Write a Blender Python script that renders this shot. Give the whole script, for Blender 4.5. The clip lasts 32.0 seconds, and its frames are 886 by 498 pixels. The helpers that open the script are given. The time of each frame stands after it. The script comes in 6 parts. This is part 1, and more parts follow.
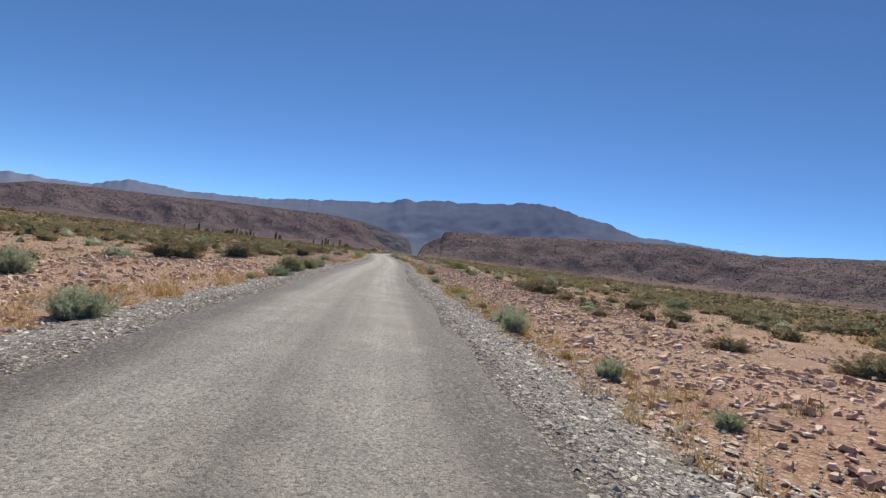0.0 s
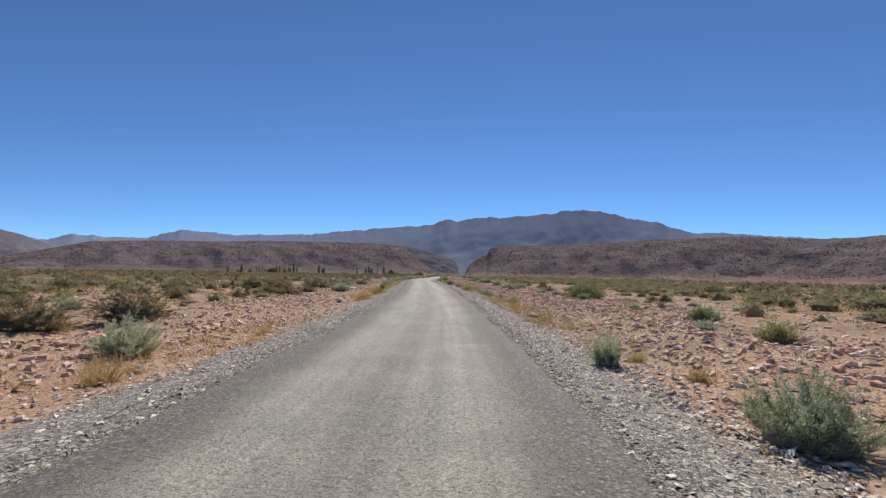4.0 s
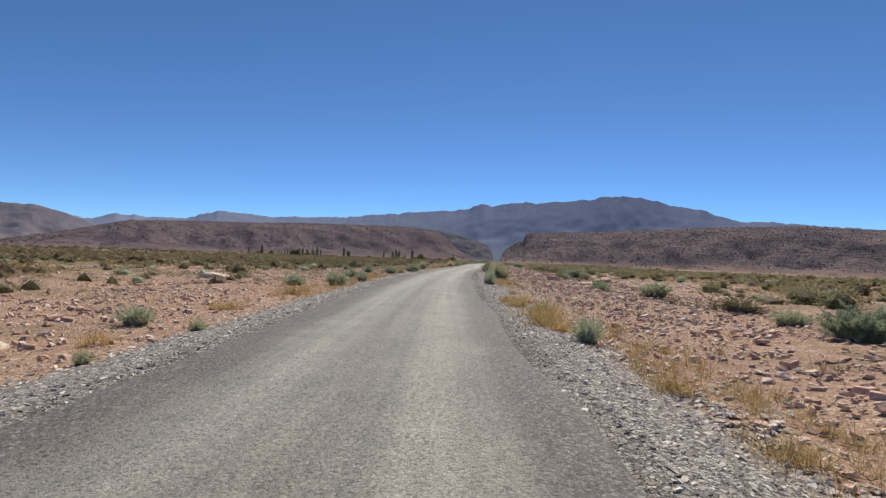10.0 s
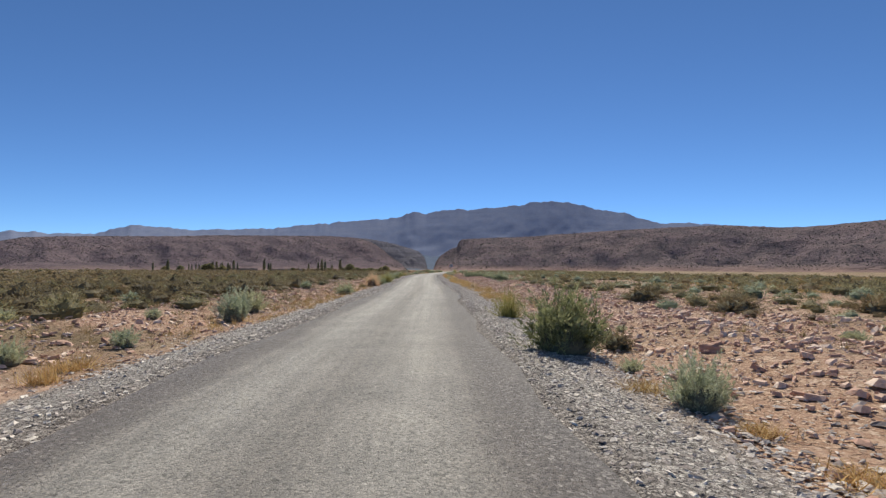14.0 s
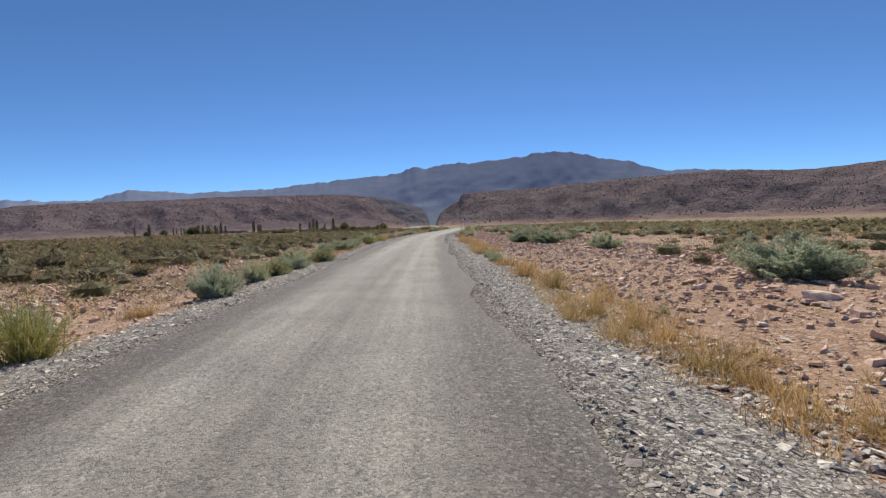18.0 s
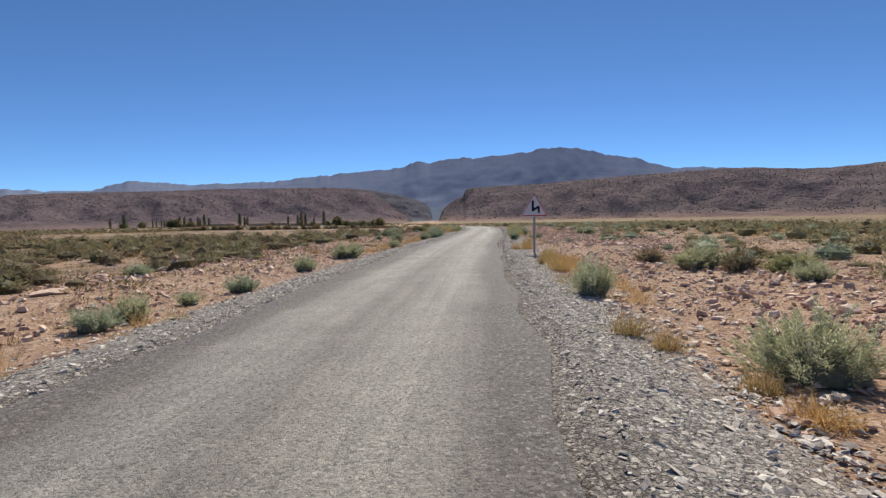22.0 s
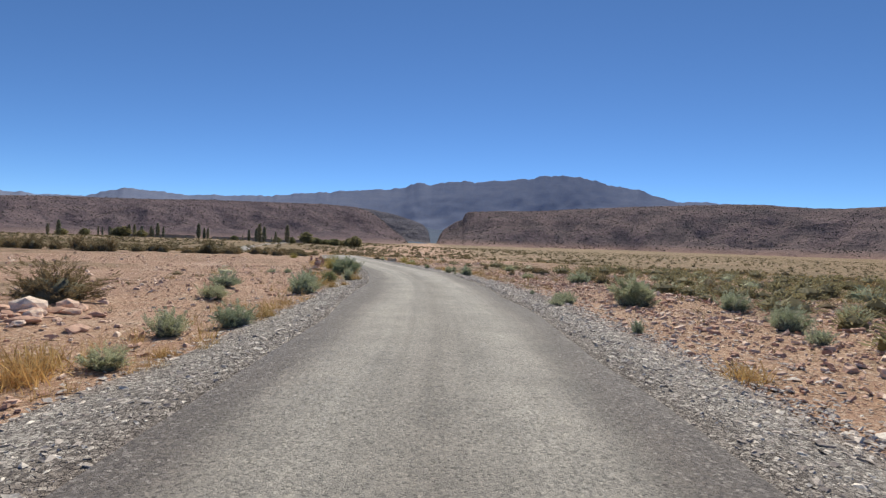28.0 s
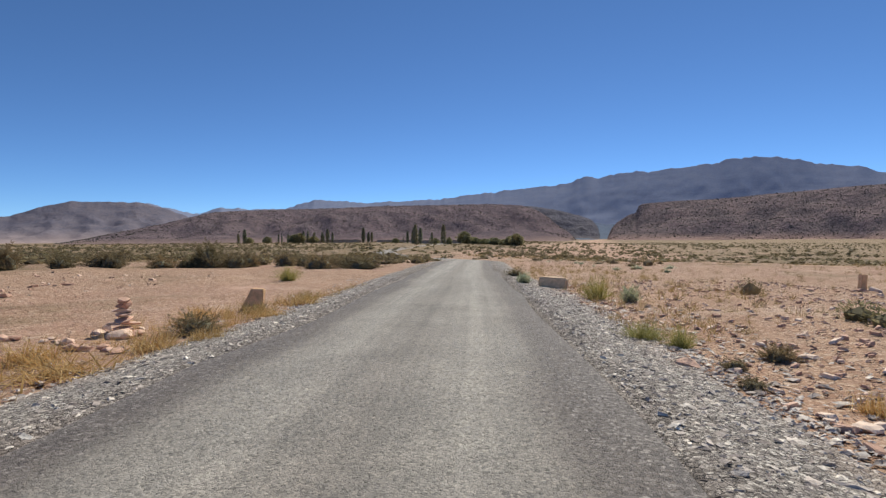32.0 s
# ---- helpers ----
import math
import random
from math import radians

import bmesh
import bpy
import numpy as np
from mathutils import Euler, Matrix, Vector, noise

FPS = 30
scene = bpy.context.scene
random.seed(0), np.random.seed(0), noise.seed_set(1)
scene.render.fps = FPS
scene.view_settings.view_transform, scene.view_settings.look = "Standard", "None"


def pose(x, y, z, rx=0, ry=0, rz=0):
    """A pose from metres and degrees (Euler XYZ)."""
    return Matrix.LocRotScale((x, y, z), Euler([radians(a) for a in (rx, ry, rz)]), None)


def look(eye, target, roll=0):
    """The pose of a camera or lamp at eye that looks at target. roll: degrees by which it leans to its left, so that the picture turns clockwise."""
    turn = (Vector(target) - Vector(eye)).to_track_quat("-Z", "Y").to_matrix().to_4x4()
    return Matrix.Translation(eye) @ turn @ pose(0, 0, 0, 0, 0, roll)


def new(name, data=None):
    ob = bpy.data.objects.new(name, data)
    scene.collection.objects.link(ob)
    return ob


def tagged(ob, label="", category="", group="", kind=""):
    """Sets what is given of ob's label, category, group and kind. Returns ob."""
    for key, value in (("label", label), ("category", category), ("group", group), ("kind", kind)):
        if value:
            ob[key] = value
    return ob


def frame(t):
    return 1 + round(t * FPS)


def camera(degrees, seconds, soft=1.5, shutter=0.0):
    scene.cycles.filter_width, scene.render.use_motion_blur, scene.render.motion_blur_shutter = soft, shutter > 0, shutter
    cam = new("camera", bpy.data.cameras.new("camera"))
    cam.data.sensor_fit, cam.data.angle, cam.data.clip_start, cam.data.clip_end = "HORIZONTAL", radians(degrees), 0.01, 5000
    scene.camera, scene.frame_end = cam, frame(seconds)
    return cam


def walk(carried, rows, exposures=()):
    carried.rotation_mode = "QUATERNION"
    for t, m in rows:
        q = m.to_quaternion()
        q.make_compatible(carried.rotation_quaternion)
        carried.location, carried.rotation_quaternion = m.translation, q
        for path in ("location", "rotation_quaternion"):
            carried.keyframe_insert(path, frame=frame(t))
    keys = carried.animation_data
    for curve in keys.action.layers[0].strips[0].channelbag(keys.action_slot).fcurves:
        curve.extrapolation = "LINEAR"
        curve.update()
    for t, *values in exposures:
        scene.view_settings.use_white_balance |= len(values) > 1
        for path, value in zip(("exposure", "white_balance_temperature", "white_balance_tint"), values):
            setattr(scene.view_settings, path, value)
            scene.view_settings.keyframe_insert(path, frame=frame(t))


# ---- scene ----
cam = camera(79.14, 32.0, soft=1.35)


def aim(t, x, y, z, yaw, pitch, roll):
    """A row of the drive: yaw to the left of +y, pitch upward, roll as in look(), in degrees."""
    a, b = radians(yaw), radians(pitch)
    return t, look((x, y, z), (x - math.sin(a) * math.cos(b), y + math.cos(a) * math.cos(b), z + math.sin(b)), roll)


DRIVE = [
    aim(0, 0, 0, 1.121, -3.627, 0.904, 6.668),
    aim(0.5, -0.115, 4.277, 1.154, -1.462, 2.343, 4.102),
    aim(1, -0.248, 8.642, 1.18, -0.476, 2.828, 1.102),
    aim(1.5, -0.433, 13.231, 1.181, -0.194, 2.548, 1.126),
    aim(2, -0.639, 17.982, 1.177, 0.374, 2.091, 2.086),
    aim(2.5, -0.856, 22.901, 1.189, 0.548, 2.409, -1.209),
    aim(3, -1.062, 27.91, 1.2, 1.129, 3.184, -1.178),
    aim(3.5, -1.258, 32.954, 1.195, 0.87, 3.043, 0.813),
    aim(4, -1.37, 37.96, 1.177, 1.334, 2.636, 0.932),
    aim(4.5, -1.236, 42.753, 1.136, 1.798, 2.229, 1.051),
    aim(5, -1.127, 47.587, 1.093, 2.262, 1.822, 1.169),
    aim(5.5, -1.335, 52.715, 1.062, 2.726, 1.415, 1.288),
    aim(6, -1.632, 57.963, 1.049, 3.039, 1.62, 0.264),
    aim(6.5, -1.872, 63.262, 1.074, 3.212, 1.575, -0.6),
    aim(7, -2.1, 68.543, 1.109, 3.535, 1.395, -0.492),
    aim(7.5, -2.287, 73.672, 1.129, 4.128, 1.199, 0.734),
    aim(8, -2.507, 78.787, 1.147, 4.546, 0.997, 1.859),
    aim(8.5, -2.854, 84.009, 1.165, 4.734, 0.821, 2.911),
    aim(9, -3.234, 89.249, 1.184, 4.851, 0.637, 2.648),
    aim(9.5, -3.556, 94.434, 1.207, 5.032, 0.733, 1.155),
    aim(10, -3.899, 99.636, 1.224, 4.937, 0.965, 2.081),
    aim(10.5, -4.342, 104.829, 1.222, 4.439, 1.367, 2.157),
    aim(11, -4.793, 110.231, 1.216, 3.36, 2.649, 1.151),
    aim(11.5, -5.188, 116.227, 1.214, 2.579, 2.908, 0.889),
    aim(12, -5.518, 122.281, 1.217, 1.265, 2.734, 0.989),
    aim(12.5, -5.727, 127.833, 1.229, 0.122, 2.496, -0.081),
    aim(13, -5.893, 133.336, 1.249, -1.152, 2.356, 0.382),
    aim(13.5, -6.108, 139.264, 1.281, -1.524, 2.227, -0.187),
    aim(14, -6.275, 144.994, 1.313, -2.184, 1.983, 0.115),
    aim(14.5, -6.337, 149.803, 1.331, -2.361, 1.811, 0),
    aim(15, -6.26, 154.467, 1.342, -2.392, 0.726, -0.279),
    aim(15.5, -5.893, 159.561, 1.351, -2.424, -0.359, -0.558),
    aim(16, -5.522, 164.961, 1.355, -2.455, -1.445, -0.836),
    aim(16.5, -5.452, 170.836, 1.355, -2.486, -2.53, -1.115),
    aim(17, -5.476, 176.876, 1.349, -2.36, -2.579, -0.22),
    aim(17.5, -5.481, 182.737, 1.328, -2.177, -2.626, -1.238),
    aim(18, -5.487, 188.686, 1.308, -1.864, -2.78, -1.816),
    aim(18.5, -5.484, 194.971, 1.309, -2.433, -2.996, 0.523),
    aim(19, -5.443, 201.31, 1.315, -2.244, -2.999, -3.806),
    aim(19.5, -5.305, 207.507, 1.31, -1.861, -3.199, -4.544),
    aim(20, -5.146, 213.553, 1.31, -1.402, -3.591, -1.965),
    aim(20.5, -5.06, 219.198, 1.333, -1.361, -3.632, 0.081),
    aim(21, -4.937, 224.977, 1.36, -1.22, -3.621, -1.027),
    aim(21.5, -4.696, 231.512, 1.382, -1.17, -3.504, -0.977),
    aim(22, -4.35, 238.294, 1.391, -1.543, -3.27, -1.044),
    aim(22.5, -3.891, 245, 1.37, -2.489, -2.659, -1.417),
    aim(23, -3.311, 251.691, 1.344, -2.931, -2.825, -2.086),
    aim(23.5, -2.579, 258.364, 1.332, -2.867, -1.968, -3.734),
    aim(24, -1.756, 264.881, 1.324, -2.687, -0.65, -4.489),
    aim(24.5, -0.86, 271.077, 1.31, -2.383, 0.014, -5.28),
    aim(25, -0, 277.027, 1.302, -1.42, 0.302, -3.963),
    aim(25.5, 0.71, 282.546, 1.314, -1.023, 0.147, -2.075),
    aim(26, 1.262, 288.249, 1.338, -0.843, -0.004, -0.808),
    aim(26.5, 1.516, 295.038, 1.379, -0.663, -0.155, 0.458),
    aim(27, 1.75, 301.859, 1.414, -0.484, -0.306, 1.725),
    aim(27.5, 2.295, 307.819, 1.421, -0.304, -0.457, 2.991),
    aim(28, 2.858, 313.344, 1.406, -1.724, -0.804, 1.799),
    aim(28.5, 3.259, 318.551, 1.363, -0.776, -1.017, 2.51),
    aim(29, 3.489, 323.486, 1.303, 1.927, -1.204, 1.444),
    aim(29.5, 3.453, 328.263, 1.23, 4.054, -1.42, 0.18),
    aim(30, 3.222, 332.795, 1.15, 5.967, -1.669, 0.079),
    aim(30.5, 2.938, 337.328, 1.074, 8.928, -1.887, 0.032),
    aim(31, 2.288, 341.874, 0.997, 11.988, -1.931, 0.059),
    aim(31.5, 1.429, 346.348, 0.92, 14.162, -1.339, -0.308),
    aim(32, 0.699, 350.767, 0.843, 15.961, -1.173, -0.38),
]
walk(cam, DRIVE, [(0.0, 0.44, 6680, 2.5), (32.0, 0.44, 6680, 2.5)])

# ---------------------------------------------------------------- light
SUN_ELEV, SUN_AZ = radians(46), radians(9)
world = bpy.data.worlds.new("desert_sky")
world.use_nodes = True
scene.world = world
wn = world.node_tree.nodes
wl = world.node_tree.links
wn.clear()
sky = wn.new("ShaderNodeTexSky")
sky.sky_type = "NISHITA"
sky.sun_disc = False
sky.sun_elevation = SUN_ELEV
sky.sun_rotation = SUN_AZ
sky.altitude = 3600
sky.air_density, sky.dust_density, sky.ozone_density = 0.77, 0.0, 10.0
bg = wn.new("ShaderNodeBackground")
bg.inputs["Strength"].default_value = 0.094
wo = wn.new("ShaderNodeOutputWorld")
wl.new(sky.outputs[0], bg.inputs["Color"])
wl.new(bg.outputs[0], wo.inputs["Surface"])

sun_data = bpy.data.lights.new("sun", "SUN")
sun_data.energy = 3.75
sun_data.angle = radians(0.53)
sun_data.color = (1.0, 0.925, 0.855)
sun = new("sun", sun_data)
sun_dir = Vector((math.sin(SUN_AZ) * math.cos(SUN_ELEV), math.cos(SUN_AZ) * math.cos(SUN_ELEV), math.sin(SUN_ELEV)))
sun.matrix_world = look(tuple(sun_dir * 100), (0, 0, 0))


# ---------------------------------------------------------------- materials
def mat(name):
    m = bpy.data.materials.new(name)
    m.use_nodes = True
    nt = m.node_tree
    nt.nodes.clear()
    out = nt.nodes.new("ShaderNodeOutputMaterial")
    b = nt.nodes.new("ShaderNodeBsdfPrincipled")
    nt.links.new(b.outputs[0], out.inputs["Surface"])
    b.inputs["Specular IOR Level"].default_value = 0.25
    return m, nt, b, out


def node(nt, kind, **kw):
    n = nt.nodes.new(kind)
    for k, v in kw.items():
        n.inputs[k].default_value = v
    return n


def noise_tex(nt, scale, detail=6.0, rough=0.6, coords=None):
    n = nt.nodes.new("ShaderNodeTexNoise")
    n.inputs["Scale"].default_value, n.inputs["Detail"].default_value, n.inputs["Roughness"].default_value = scale, detail, rough
    if coords is not None:
        nt.links.new(coords, n.inputs["Vector"])
    return n.outputs["Fac"]


def ramp(nt, fac, stops):
    r = nt.nodes.new("ShaderNodeValToRGB")
    e = r.color_ramp.elements
    while len(e) < len(stops):
        e.new(0.5)
    for el, (p, c) in zip(e, stops):
        el.position, el.color = p, (*c, 1)
    nt.links.new(fac, r.inputs["Fac"])
    return r.outputs["Color"]


def mix(nt, fac, a, b, mode="MIX"):
    n = nt.nodes.new("ShaderNodeMix")
    n.data_type, n.blend_type = "RGBA", mode
    for sock, v in ((n.inputs[0], fac), (n.inputs[6], a), (n.inputs[7], b)):
        if isinstance(v, (int, float)):
            sock.default_value = v
        elif isinstance(v, tuple):
            sock.default_value = (*v, 1)
        else:
            nt.links.new(v, sock)
    return n.outputs[2]


def bump(nt, bsdf, height, strength=0.5, distance=0.02):
    b = node(nt, "ShaderNodeBump", Strength=strength, Distance=distance)
    nt.links.new(height, b.inputs["Height"])
    nt.links.new(b.outputs[0], bsdf.inputs["Normal"])


def position(nt):
    return nt.nodes.new("ShaderNodeNewGeometry").outputs["Position"]


def maths(nt, op, a, b=0.0, c=0.0):
    n = nt.nodes.new("ShaderNodeMath")
    n.operation = op
    for s, v in zip(n.inputs, (a, b, c)):
        if isinstance(v, (int, float)):
            s.default_value = v
        else:
            nt.links.new(v, s)
    return n.outputs[0]


def warped(nt, p, scale, amount):
    """A place shifted by noise, so that cells made from it are ragged."""
    n = nt.nodes.new("ShaderNodeTexNoise")
    n.inputs["Scale"].default_value, n.inputs["Detail"].default_value = scale, 3
    nt.links.new(p, n.inputs["Vector"])
    sub = nt.nodes.new("ShaderNodeVectorMath")
    sub.operation = "MULTIPLY_ADD"
    nt.links.new(n.outputs["Color"], sub.inputs[0])
    sub.inputs[1].default_value = (amount, amount, amount)
    nt.links.new(p, sub.inputs[2])
    return sub.outputs[0]


def shards(nt, p, scale):
    """Broken stones lying close: a random colour for each, how far from its rim, and a second random value."""
    at = warped(nt, p, scale * 1.3, 0.9 / scale)
    rim = nt.nodes.new("ShaderNodeTexVoronoi")
    rim.feature = "DISTANCE_TO_EDGE"
    cell = nt.nodes.new("ShaderNodeTexVoronoi")
    for v in (rim, cell):
        v.inputs["Scale"].default_value = scale
        nt.links.new(at, v.inputs["Vector"])
    sc = nt.nodes.new("ShaderNodeSeparateColor")
    nt.links.new(cell.outputs["Color"], sc.inputs[0])
    return sc.outputs[0], rim.outputs["Distance"], sc.outputs[1], sc.outputs[2]


def dirt_material():
    m, nt, b, _ = mat("red_dirt")
    p = position(nt)
    big = noise_tex(nt, 0.05, 4, 0.55, p)
    mid = noise_tex(nt, 0.6, 6, 0.65, p)
    fine = noise_tex(nt, 11.0, 7, 0.75, p)
    red = ramp(nt, mid, [(0.3, (0.3, 0.163, 0.113)), (0.5, (0.42, 0.248, 0.178)), (0.72, (0.57, 0.383, 0.288))])
    tan = ramp(nt, mid, [(0.3, (0.32, 0.195, 0.12)), (0.55, (0.46, 0.298, 0.193)), (0.75, (0.6, 0.42, 0.295))])
    c = mix(nt, ramp(nt, big, [(0.42, (0, 0, 0)), (0.62, (1, 1, 1))]), red, tan)
    c = mix(nt, 1.0, c, ramp(nt, fine, [(0.3, (0.62, 0.61, 0.6)), (0.55, (1, 1, 1)), (0.78, (1.22, 1.2, 1.16))]), "MULTIPLY")
    # half-buried flakes of stone, in patches
    lies = ramp(nt, noise_tex(nt, 0.22, 4, 0.6, p), [(0.3, (0, 0, 0)), (0.46, (1, 1, 1))])
    heights = []
    for scale, rest in ((6.0, 0.55), (15.0, 0.5), (34.0, 0.45)):
        tint, rim, pick, lift = shards(nt, p, scale)
        stone = ramp(nt, tint, [(0.0, (0.3, 0.165, 0.1)), (0.4, (0.44, 0.265, 0.17)), (0.8, (0.58, 0.4, 0.275)), (1.0, (0.72, 0.57, 0.43))])
        body = ramp(nt, maths(nt, "MULTIPLY", rim, scale / 6.0), [(0.03, (0, 0, 0)), (0.09, (1, 1, 1))])
        some = ramp(nt, pick, [(rest, (0, 0, 0)), (rest + 0.04, (1, 1, 1))])
        m_ = mix(nt, 1.0, mix(nt, 1.0, body, some, "MULTIPLY"), lies, "MULTIPLY")
        c = mix(nt, maths(nt, "MULTIPLY", m_, 0.8), c, stone)
        heights.append(maths(nt, "MULTIPLY", m_, maths(nt, "MULTIPLY_ADD", lift, 4.0 / scale, 2.0 / scale)))
    # pale crusts of dried silt
    silt = ramp(nt, noise_tex(nt, 0.33, 5, 0.6, p), [(0.58, (0, 0, 0)), (0.7, (0.7, 0.7, 0.7))])
    c = mix(nt, silt, c, ramp(nt, fine, [(0.3, (0.47, 0.325, 0.228)), (0.7, (0.66, 0.49, 0.37))]))
    # dry plant litter, thicker away from the road
    sp = nt.nodes.new("ShaderNodeSeparateXYZ")
    nt.links.new(p, sp.inputs[0])
    away = nt.nodes.new("ShaderNodeMapRange")
    away.inputs[1].default_value, away.inputs[2].default_value, away.inputs[3].default_value, away.inputs[4].default_value = 4.0, 60.0, -0.06, 0.19
    nt.links.new(maths(nt, "ABSOLUTE", maths(nt, "ADD", sp.outputs[0], 3.0)), away.inputs[0])
    cover = maths(nt, "ADD", noise_tex(nt, 0.16, 6, 0.68, p), maths(nt, "ADD", away.outputs[0], maths(nt, "MULTIPLY", maths(nt, "SUBTRACT", noise_tex(nt, 0.022, 3, 0.5, p), 0.5), 0.4)))
    # the scrubland west of the middle stretch
    zone = None
    for out, a, b_ in ((0, -8.0, -16.0), (1, 120.0, 165.0), (1, 308.0, 290.0)):
        mr = nt.nodes.new("ShaderNodeMapRange")
        mr.inputs[1].default_value, mr.inputs[2].default_value = a, b_
        nt.links.new(sp.outputs[out], mr.inputs[0])
        zone = mr.outputs[0] if zone is None else maths(nt, "MULTIPLY", zone, mr.outputs[0])
    cover = maths(nt, "ADD", cover, maths(nt, "MULTIPLY", zone, 0.13))
    litter = ramp(nt, mid, [(0.3, (0.125, 0.092, 0.045)), (0.55, (0.205, 0.153, 0.078)), (0.75, (0.33, 0.245, 0.135))])
    c = mix(nt, ramp(nt, cover, [(0.5, (0, 0, 0)), (0.66, (0.85, 0.85, 0.85))]), c, litter)
    nt.links.new(c, b.inputs["Base Color"])
    b.inputs["Roughness"].default_value = 0.95
    h = maths(nt, "ADD", maths(nt, "MULTIPLY", fine, 0.35), maths(nt, "ADD", heights[0], maths(nt, "ADD", heights[1], heights[2])))
    bump(nt, b, h, 1.0, 0.07)
    return m


def asphalt_material():
    m, nt, b, _ = mat("worn_asphalt")
    uv = nt.nodes.new("ShaderNodeUVMap").outputs[0]
    sep = nt.nodes.new("ShaderNodeSeparateXYZ")
    nt.links.new(uv, sep.inputs[0])
    p = position(nt)
    wob = maths(nt, "MULTIPLY", maths(nt, "SUBTRACT", noise_tex(nt, 0.3, 4, 0.55, p), 0.5), 0.75)
    d = maths(nt, "ADD", sep.outputs[0], wob)
    ad = maths(nt, "ABSOLUTE", d)
    # two broad pale wheel tracks, a little off the middle
    track = maths(nt, "SUBTRACT", 1.0, maths(nt, "MINIMUM", maths(nt, "MULTIPLY", maths(nt, "ABSOLUTE", maths(nt, "SUBTRACT", ad, 0.78)), 1.25), 1.0))
    edge = nt.nodes.new("ShaderNodeMapRange")
    edge.interpolation_type = "SMOOTHSTEP"
    edge.inputs[1].default_value, edge.inputs[2].default_value = 1.15, 1.9
    nt.links.new(ad, edge.inputs[0])
    # long streaks along the way of travel
    mp = nt.nodes.new("ShaderNodeMapping")
    mp.inputs["Scale"].default_value = (4.0, 0.07, 1.0)
    nt.links.new(uv, mp.inputs["Vector"])
    streak = noise_tex(nt, 1.0, 5, 0.6, mp.outputs[0])
    blot = noise_tex(nt, 0.9, 6, 0.65, p)
    c = mix(nt, track, (0.205, 0.185, 0.163), (0.29, 0.268, 0.238))
    c = mix(nt, edge.outputs[0], c, (0.13, 0.109, 0.097))
    c = mix(nt, 1.0, c, ramp(nt, streak, [(0.3, (0.82, 0.82, 0.82)), (0.7, (1.16, 1.15, 1.14))]), "MULTIPLY")
    c = mix(nt, 1.0, c, ramp(nt, blot, [(0.3, (0.83, 0.83, 0.83)), (0.7, (1.16, 1.15, 1.13))]), "MULTIPLY")
    # the chippings of the seal: single pale and dark stones in bitumen
    tint, rim, pick, lift = shards(nt, p, 52.0)
    tone = ramp(nt, tint, [(0.0, (0.5, 0.5, 0.5)), (0.2, (0.88, 0.88, 0.88)), (0.75, (1.1, 1.1, 1.09)), (0.95, (1.24, 1.22, 1.2)), (1.0, (1.5, 1.47, 1.43))])
    c = mix(nt, 1.0, c, tone, "MULTIPLY")
    gap = ramp(nt, maths(nt, "MULTIPLY", rim, 8.0), [(0.0, (0.68, 0.67, 0.67)), (0.14, (1.04, 1.04, 1.04))])
    c = mix(nt, 1.0, c, gap, "MULTIPLY")
    chip = noise_tex(nt, 85.0, 3, 0.75, p)
    c = mix(nt, 1.0, c, ramp(nt, chip, [(0.34, (0.7, 0.7, 0.7)), (0.66, (1.32, 1.31, 1.28))]), "MULTIPLY")
    # loose chippings along the worn edges
    tint2, rim2, pick2, lift2 = shards(nt, p, 42.0)
    chips = ramp(nt, tint2, [(0.0, (0.085, 0.072, 0.064)), (0.5, (0.15, 0.128, 0.114)), (0.85, (0.21, 0.182, 0.163)), (1.0, (0.32, 0.285, 0.25))])
    chips = mix(nt, 1.0, chips, ramp(nt, maths(nt, "MULTIPLY", rim2, 5.0), [(0.0, (0.5, 0.49, 0.48)), (0.15, (1.0, 1.0, 1.0))]), "MULTIPLY")
    spill = nt.nodes.new("ShaderNodeMapRange")
    spill.inputs[1].default_value, spill.inputs[2].default_value, spill.inputs[3].default_value, spill.inputs[4].default_value = 1.35, 2.0, 0.0, 1.0
    nt.links.new(maths(nt, "ABSOLUTE", maths(nt, "ADD", sep.outputs[0], maths(nt, "MULTIPLY", wob, 0.8))), spill.inputs[0])
    loose = maths(nt, "GREATER_THAN", spill.outputs[0], pick2)
    c = mix(nt, loose, c, chips)
    nt.links.new(c, b.inputs["Base Color"])
    b.inputs["Roughness"].default_value = 0.78
    b.inputs["Specular IOR Level"].default_value = 0.35
    h = maths(nt, "ADD", maths(nt, "MULTIPLY", chip, 0.3), maths(nt, "MULTIPLY", maths(nt, "MINIMUM", maths(nt, "MULTIPLY", rim, 7.0), 1.0), lift))
    h = maths(nt, "ADD", h, maths(nt, "MULTIPLY", maths(nt, "MULTIPLY", loose, lift2), 2.0))
    bump(nt, b, h, 0.7, 0.009)
    return m


